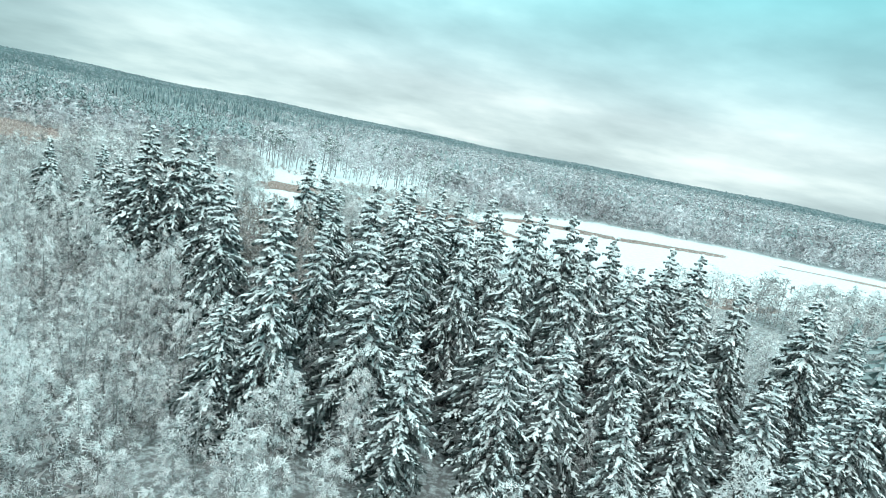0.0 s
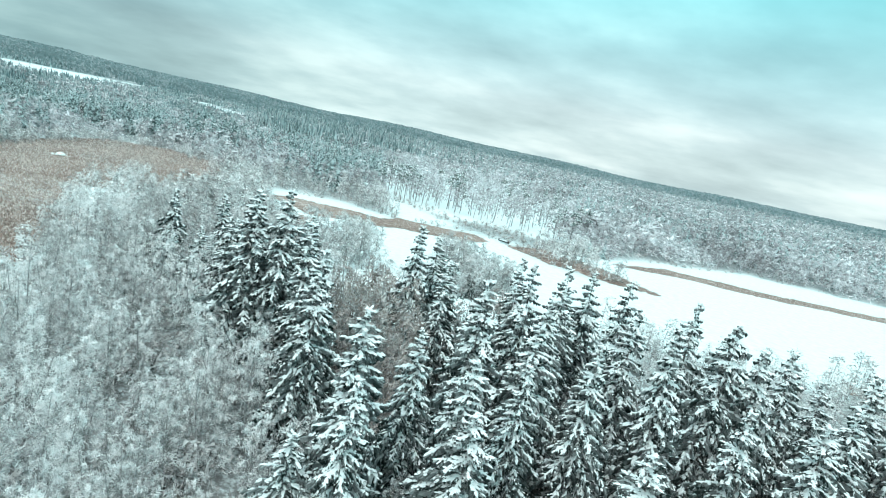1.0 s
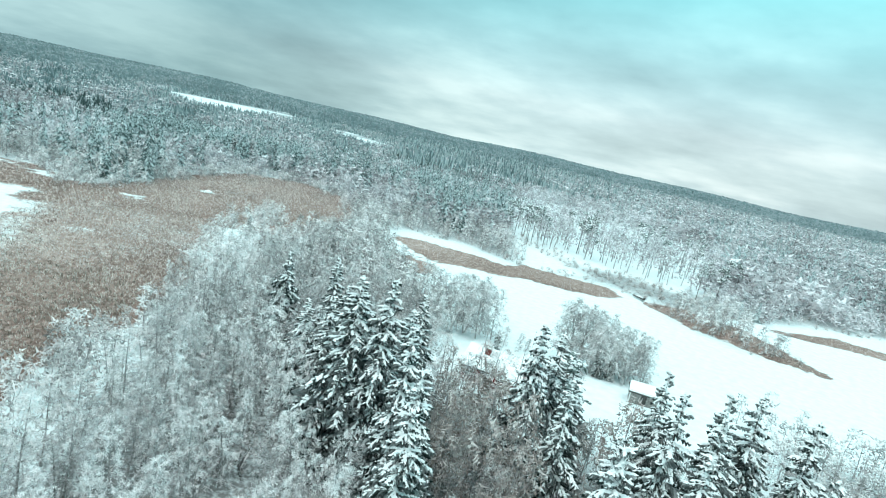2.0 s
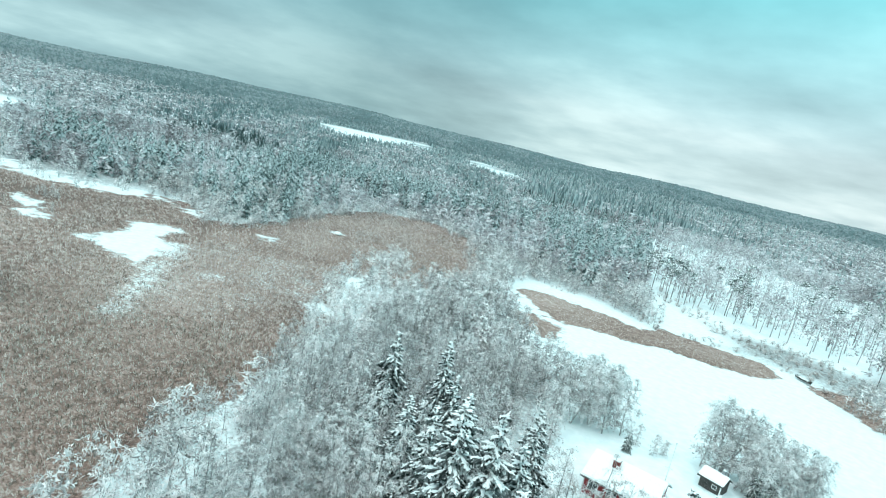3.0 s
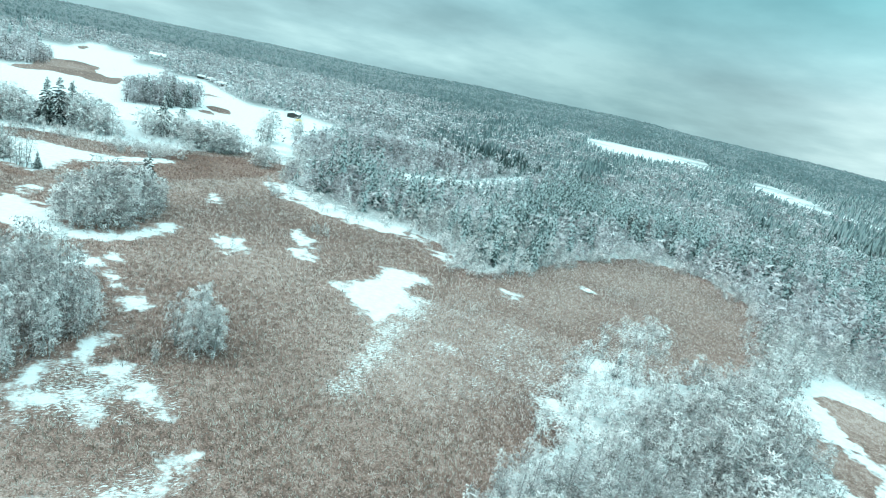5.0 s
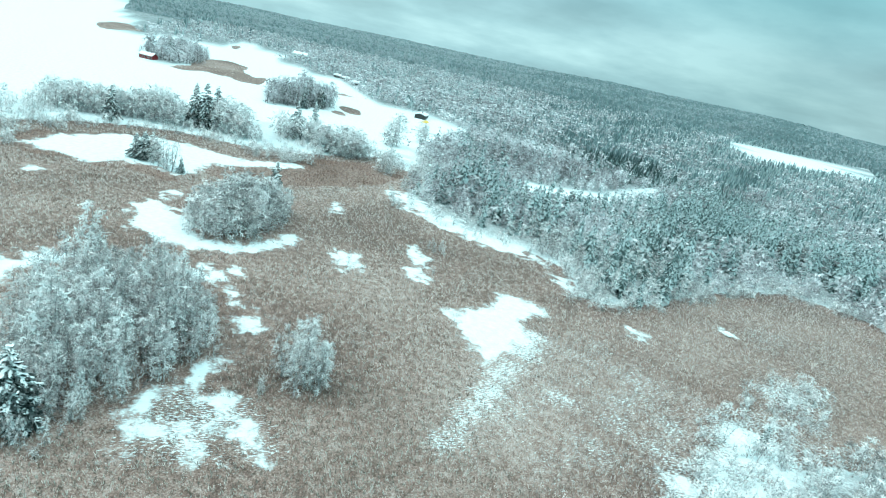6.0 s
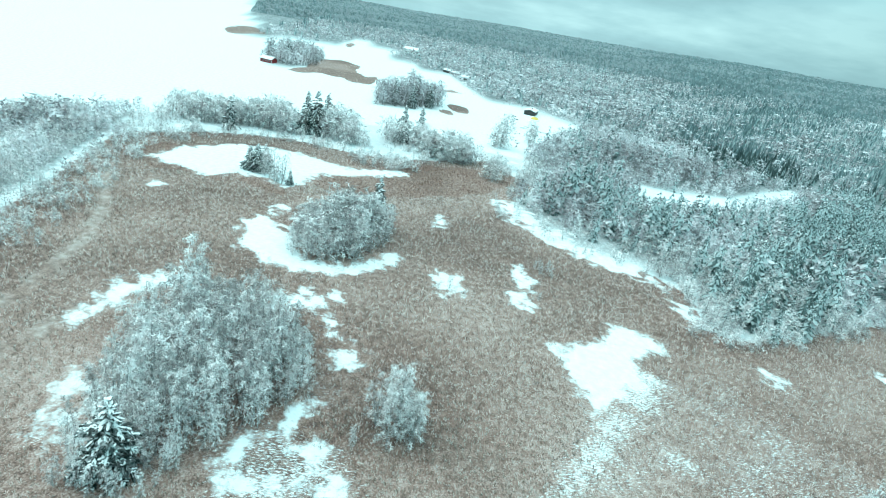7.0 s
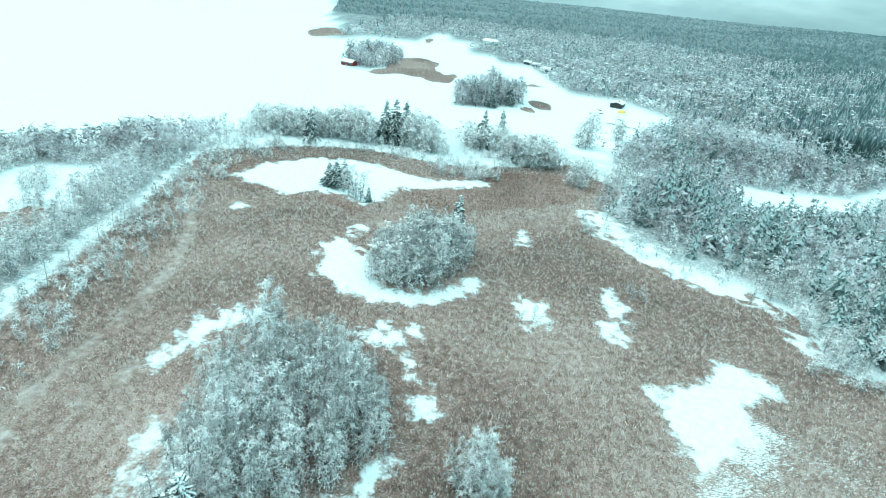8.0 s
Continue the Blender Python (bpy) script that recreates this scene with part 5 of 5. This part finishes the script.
def build_canopy():
    """The unbroken tops of the far forest, rising and falling from tree to tree, out to the horizon."""
    rng = np.random.default_rng(77)
    az = np.arange(-0.95, 2.1, 0.0021)
    rr = [1290.0]
    while rr[-1] < 4800:
        rr.append(rr[-1] * 1.017)
    rr = np.array(rr)
    ga, gr = np.meshgrid(az, rr)
    ga = ga + rng.uniform(-0.0009, 0.0009, ga.shape)
    gr = gr * (1 + rng.uniform(-0.006, 0.006, gr.shape))
    x, y = (-40 - np.sin(ga) * gr).ravel(), (40 + np.cos(ga) * gr).ravel()
    open_land = np.minimum(clearing_distance(x, y), lake_distance(x, y)) < 0
    tall = (rng.uniform(1.5, 9.5, x.size) + 3 * wave(x, y, 130, 21) + 2 * wave(x, y, 47, 22)) * smooth(1280, 1400, gr.ravel())
    z = land_height(x, y) + np.where(open_land, -0.5, np.maximum(tall, 0.5))
    nx = len(az)
    i = (np.arange(len(rr) - 1)[:, None] * nx + np.arange(nx - 1)[None]).ravel()
    tri = np.concatenate([np.stack([i, i + 1, i + nx + 1], 1), np.stack([i, i + nx + 1, i + nx], 1)])
    tri = tri[~open_land[tri].all(1)]
    cx, cy = x[tri[:, 0]], y[tri[:, 0]]
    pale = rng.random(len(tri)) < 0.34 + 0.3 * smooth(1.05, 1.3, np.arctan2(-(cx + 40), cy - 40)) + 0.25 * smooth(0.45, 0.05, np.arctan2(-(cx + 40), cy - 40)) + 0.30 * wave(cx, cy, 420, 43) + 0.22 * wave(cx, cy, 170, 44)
    # both hill materials carry distance haze in their colour
    tagged(link_mesh("hill_forest", np.stack([x, y, z], 1), tri, [NEEDLES_HAZE, FROST_HAZE], pale.astype(int)), "forested hills with frosted crowns to the horizon", "trees", kind="stuff")


plant_forest()
build_canopy()


# ---------------------------------------------------------------- houses
def box(bm, x0, x1, y0, y1, z0, z1):
    v = [bm.verts.new(p) for p in ((x0, y0, z0), (x1, y0, z0), (x1, y1, z0), (x0, y1, z0), (x0, y0, z1), (x1, y0, z1), (x1, y1, z1), (x0, y1, z1))]
    for f in ((3, 2, 1, 0), (4, 5, 6, 7), (0, 1, 5, 4), (1, 2, 6, 5), (2, 3, 7, 6), (3, 0, 4, 7)):
        bm.faces.new([v[i] for i in f])


def boxes(*dims):
    bm = bmesh.new()
    for d in dims:
        box(bm, *d)
    return bm


def gable_body(w, d, h, rise):
    bm = bmesh.new()
    pts = [(-d / 2, 0), (d / 2, 0), (d / 2, h), (0, h + rise), (-d / 2, h)]
    a = [bm.verts.new((-w / 2, y, z)) for y, z in pts]
    b = [bm.verts.new((w / 2, y, z)) for y, z in pts]
    bm.faces.new(a[::-1])
    bm.faces.new(b)
    for i in range(5):
        bm.faces.new((a[i], a[(i + 1) % 5], b[(i + 1) % 5], b[i]))
    bmesh.ops.recalc_face_normals(bm, faces=bm.faces)
    return bm


def roof_slab(w, d, h, rise, over, lift, thick, bevel=0.0, cuts=1):
    """A ridged slab over the gables."""
    bm = bmesh.new()
    k = rise / (d / 2)
    y1 = d / 2 + over
    prof = [(-y1, h - k * over + lift), (0, h + rise + lift), (y1, h - k * over + lift)]
    rows = []
    for i in range(cuts + 1):
        x = (-w / 2 - over) + (w + 2 * over) * i / cuts
        rows.append(([bm.verts.new((x, y, z)) for y, z in prof], [bm.verts.new((x, y, z + thick)) for y, z in prof]))
    for (la, ua), (lb, ub) in zip(rows, rows[1:]):
        for i in range(2):
            bm.faces.new((ua[i], ua[i + 1], ub[i + 1], ub[i]))
            bm.faces.new((la[i + 1], la[i], lb[i], lb[i + 1]))
        bm.faces.new((la[0], ua[0], ub[0], lb[0]))
        bm.faces.new((ua[2], la[2], lb[2], ub[2]))
    for (l, u) in (rows[0], rows[-1]):
        bm.faces.new((l[0], l[1], u[1], u[0]))
        bm.faces.new((l[1], l[2], u[2], u[1]))
    bmesh.ops.recalc_face_normals(bm, faces=bm.faces)
    if bevel:
        bmesh.ops.bevel(bm, geom=[e for e in bm.edges if e.calc_face_angle(0) > 0.6], offset=bevel, segments=2, affect="EDGES")
    return bm


def window_on(house, x, y, z, w, h, face):
    """A framed window on the wall at y = const (face -1 or 1)."""
    fr = part("window", boxes((x - w / 2 - 0.08, x + w / 2 + 0.08, y, y + 0.06 * face, z - 0.08, z), (x - w / 2 - 0.08, x + w / 2 + 0.08, y, y + 0.06 * face, z + h, z + h + 0.08),
                              (x - w / 2 - 0.08, x - w / 2, y, y + 0.06 * face, z, z + h), (x + w / 2, x + w / 2 + 0.08, y, y + 0.06 * face, z, z + h), (x - 0.025, x + 0.025, y, y + 0.05 * face, z, z + h)), WHITEPAINT, house, "white window frame")
    part("pane", boxes((x - w / 2, x + w / 2, y + 0.004 * face, y + 0.02 * face, z, z + h)), GLASS, fr, "dark window glass")


def house(name, label, x, y, turn, w, d, h, rise, wall, chimney=None, windows=(), door=None, snow=0.28, over=0.5, z=None):
    root = new(name)
    z = float(land_height(np.array([float(x)]), np.array([float(y)]))[0]) if z is None else z
    root.matrix_basis = pose(x, y, z, 0, 0, turn)
    part("wall", gable_body(w, d, h, rise), wall, root)
    roof = part("roof", roof_slab(w, d, h, rise, over, 0.01, 0.12), DARKWOOD, root, "dark roof boards")
    part("snow_cover", roof_slab(w, d, h, rise, over - 0.04, 0.135, snow, 0.10, 4), SNOW, roof, "thick white snow on the roof")
    for sx in (-1, 1):
        x0, x1 = sorted((sx * (w / 2 - 0.12), sx * (w / 2 + 0.03)))
        part("corner_board", boxes((x0, x1, -d / 2 - 0.03, -d / 2 + 0.12, 0, h - 0.05)), WHITEPAINT, root, "white corner board")
    if chimney:
        cx, cy, cs, ch, cm = chimney
        base = h + rise - abs(cy) * rise / (d / 2) - 0.2
        c = part("chimney", boxes((cx - cs / 2, cx + cs / 2, cy - cs / 2, cy + cs / 2, base, base + ch), (cx - cs / 2 - 0.06, cx + cs / 2 + 0.06, cy - cs / 2 - 0.06, cy + cs / 2 + 0.06, base + ch, base + ch + 0.08)), cm, root)
        part("snow_cap", boxes((cx - cs / 2, cx + cs / 2, cy - cs / 2, cy + cs / 2, base + ch + 0.084, base + ch + 0.2)), SNOW, c, "snow cap")
    for wx, wz, ww, wh_, face in windows:
        window_on(root, wx, face * d / 2, wz, ww, wh_, face)
    if door:
        dx, face = door
        dr = part("door", boxes((dx - 0.45, dx + 0.45, face * d / 2, face * (d / 2 + 0.06), 0.15, 2.15)), DARKWOOD, root, "dark plank door")
        part("handle", boxes((dx + 0.32, dx + 0.36, face * (d / 2 + 0.064), face * (d / 2 + 0.12), 1.05, 1.2)), METAL, dr, "metal handle")
    return tagged(root, label, "house")


def build_houses():
    c = house("cottage", "red wooden cottage with snow-covered roof in the clearing", -28.1, 113.4, 4, 9.2, 8.0, 2.6, 1.95, RED, (-1.6, -1.2, 0.85, 1.35, BRICK), [(-3.2, 0.9, 1.2, 1.2, -1), (-0.6, 0.9, 1.2, 1.2, -1), (-2.5, 0.9, 1.2, 1.2, 1), (2.2, 0.9, 1.2, 1.2, 1)], (3.1, -1))
    p = part("porch", boxes((1.6, 4.4, -5.5, -4.01, 0.0, 0.3), (1.65, 1.8, -5.4, -5.25, 0.3, 2.2), (4.2, 4.35, -5.4, -5.25, 0.3, 2.2), (1.6, 4.4, -5.5, -4.62, 2.2, 2.32)), DARKWOOD, c, "dark wooden porch")
    part("porch_snow", boxes((1.55, 4.45, -5.55, -4.65, 2.325, 2.6)), SNOW, p, "snow on the porch roof")
    part("railing", boxes((1.8, 4.2, -5.38, -5.3, 1.05, 1.13), (1.8, 4.2, -5.36, -5.32, 0.5, 0.56)), WHITEPAINT, p, "white railing")
    house("sauna_hut", "small dark log sauna with snow on its roof", -20.3, 129.9, -10, 3.3, 2.9, 1.8, 0.8, DARKWOOD, (0.9, 0.2, 0.4, 1.1, METAL), [(0.7, 0.8, 0.6, 0.5, -1)], (-0.8, -1), 0.25, 0.35)
    house("boat_shed", "grey boat shed under deep snow by the lake", -6.4, 127.5, 8, 4.6, 3.4, 2.1, 0.9, GREYWOOD, None, [], (0, -1), 0.3, 0.35)
    house("lakeside_cabin", "dark timber cabin between the trees by the bay", -95, 274, 30, 6, 4.5, 2.4, 1.2, DARKWOOD, None, [(0, 0.9, 1.0, 0.9, -1)], (1.8, -1))
    house("dark_villa", "dark timber house with white snowy roof on open ground", -534, 160, -20, 17, 9, 3.0, 1.2, DARKWOOD, (2, 0.8, 0.8, 1.4, BRICK), [(-3.5, 0.8, 1.6, 1.4, -1), (0, 0.8, 1.6, 1.4, -1), (3.5, 0.8, 1.6, 1.4, -1)], (5.4, -1))
    house("red_villa", "red wooden house on the wooded islet", -583, -60, 62, 12, 7, 3.0, 2.0, RED, (1.5, 0.8, 0.8, 1.4, BRICK), [(-3, 0.9, 1.4, 1.3, -1), (0, 0.9, 1.4, 1.3, -1), (3, 0.9, 1.4, 1.3, -1)], (4.8, -1))
    house("white_villa", "large pale house on the far shore", -935, 62, 70, 20, 11, 6.0, 3.0, WHITEPAINT, None, [(-6, 1, 2, 1.6, -1), (-2, 1, 2, 1.6, -1), (2, 1, 2, 1.6, -1), (6, 1, 2, 1.6, -1)], (9, -1))
    for bx, by, tn in [(-757, 104, 60), (-738, 112, 70), (-706, 120, 64)]:
        b = house("boathouse", "small dark boathouse on the far shore", bx, by, tn, 9, 6, 2.6, 1.6, DARKWOOD, None, [(0, 0.9, 1.4, 1.2, -1)], (2.8, -1))
        b["group"] = "boathouses on the far shore"
    house("islet_cabin", "small dark cabin among trees by the ice", -482, 52, 40, 7, 5, 2.5, 1.4, DARKWOOD, None, [(0, 0.9, 1.4, 1.0, -1)], (2, -1))


build_houses()


# ---------------------------------------------------------------- small things
def build_small():
    # boulder under snow out on the marsh
    rng = np.random.default_rng(3)
    rock = new("boulder")
    rock.matrix_basis = pose(-165, 180, 0.0)
    for name, mat, sc, z, lab in (("stone", BARK, (1.3, 1.0, 0.8), 0.1, "grey stone"), ("snow_cap", SNOW, (1.45, 1.12, 0.75), 0.42, "rounded white snow cap")):
        bm = bmesh.new()
        bmesh.ops.create_icosphere(bm, subdivisions=3, radius=1.0)
        for v in bm.verts:
            v.co *= 1 + 0.16 * noise.noise(v.co * 1.6 + Vector((z, 0, 0)))
            v.co = Vector((v.co.x * sc[0], v.co.y * sc[1], max(v.co.z, -0.35) * sc[2] + z))
        part(name, bm, mat, rock, lab)
    tagged(rock, "snow-capped grey boulder out on the reed marsh", "boulder")

    # rowing boat drawn up on the far shore
    boat = new("rowing_boat")
    boat.matrix_basis = pose(-19.8, 220.6, 0.32, 0, 0, -33)
    bm = bmesh.new()
    rows = []
    for i in range(9):
        u = i / 8
        w, hgt = 0.75 * math.sin(math.pi * (0.10 + 0.82 * u)) ** 0.7, 0.55 + 0.25 * (2 * u - 1) ** 2
        rows.append([bm.verts.new((-2.4 + 4.8 * u, y * w, z)) for y, z in ((-1, hgt), (-0.75, 0.12), (0, 0), (0.75, 0.12), (1, hgt), (0.9, hgt), (0.65, 0.2), (0, 0.08), (-0.65, 0.2), (-0.9, hgt))])
    for a, b in zip(rows, rows[1:]):
        for i in range(10):
            bm.faces.new((a[i], a[(i + 1) % 10], b[(i + 1) % 10], b[i]))
    bm.faces.new(rows[0])
    bm.faces.new(rows[-1][::-1])
    bmesh.ops.recalc_face_normals(bm, faces=bm.faces)
    part("hull", bm, DARKWOOD, boat, "dark tarred planks")
    for i in range(3):
        part("thwart", boxes((-1.5 + 1.4 * i, -1.25 + 1.4 * i, -0.6, 0.6, 0.42, 0.46)), GREYWOOD, boat)
    part("snow_cover", boxes((-1.9, 1.9, -0.55, 0.55, 0.47, 0.6)), SNOW, boat, "snow lying in the boat")
    tagged(boat, "dark wooden rowing boat drawn up on the snowy shore", "boat")

    # power pole in the yard
    pole = new("flagpole")
    pole.matrix_basis = pose(-24.8, 119.8, 0.9)
    so = Soup()
    tube(so, [(0, 0, -0.2), (0, 0, 8.0)], [0.07, 0.035], 8)
    link_mesh("pole", *so.arrays(), [WHITEPAINT], parent=pole, shade=True)
    bm = bmesh.new()
    bmesh.ops.create_icosphere(bm, subdivisions=2, radius=0.09, matrix=Matrix.Translation((0, 0, 8.06)))
    part("finial", bm, METAL, pole, "small round finial")
    part("cross_arm", boxes((-0.55, 0.55, -0.04, 0.04, 4.2, 4.28)), WHITEPAINT, pole)
    tagged(pole, "thin pale pole with a short cross arm beside the cottage", "pole")

    # stack under a yellow tarpaulin by the dark house
    stack = new("covered_stack")
    stack.matrix_basis = pose(-503, 157, 0.0, 0, 0, -20)
    for name, mat, rx, ry, rz, z, lab in (("pile", DARKWOOD, 5.6, 3.6, 1.3, 0.0, "dark stacked timber"), ("snow_collar", SNOW, 5.9, 3.9, 1.5, 0.15, "snow along the foot"), ("tarpaulin", YELLOW, 4.8, 3.1, 1.6, 1.0, "yellow tarpaulin")):
        bm = bmesh.new()
        bmesh.ops.create_icosphere(bm, subdivisions=3, radius=1.0)
        for v in bm.verts:
            v.co *= 1 + 0.10 * noise.noise(v.co * 2.1 + Vector((rx, 0, 0)))
            v.co = Vector((v.co.x * rx, v.co.y * ry, max(v.co.z, -0.2) * rz + z))
        part(name, bm, mat, stack, lab)
    tagged(stack, "timber stack under a bright yellow tarpaulin on snow", "stack")

    # jetty frozen into the ice
    jetty = new("jetty")
    jetty.matrix_basis = pose(-454, 147, 0.0, 0, 0, 63)
    part("deck", boxes((-10, 10, -0.7, 0.7, 0.35, 0.45)), GREYWOOD, jetty, "grey deck boards")
    for i in range(5):
        for sy in (-0.6, 0.6):
            part("post", boxes((-9.6 + 4.8 * i - 0.09, -9.6 + 4.8 * i + 0.09, sy - 0.09, sy + 0.09, -0.3, 0.345)), DARKWOOD, jetty)
    tagged(jetty, "narrow grey wooden jetty frozen into lake ice", "jetty")
    for sx, sy, tn in ((-507, 142, 20), (-493, 141, 70), (-477, 151, 40)):
        lg = new("log_pile")
        lg.matrix_basis = pose(sx, sy, 0.0, 0, 0, tn)
        for i in range(3):
            so = Soup()
            tube(so, [(-1.6, -0.5 + 0.5 * i, 0.28), (1.6, -0.5 + 0.5 * i, 0.28)], [0.28, 0.25], 8)
            link_mesh("log", *so.arrays(), [BARK], parent=lg, shade=True)
        part("snow_cover", boxes((-1.4, 1.4, -0.6, 0.6, 0.5, 0.66)), SNOW, lg, "snow on the logs")
        tagged(lg, "short pile of dark logs lying on snow", "logs", group="log piles by the dark house")


build_small()
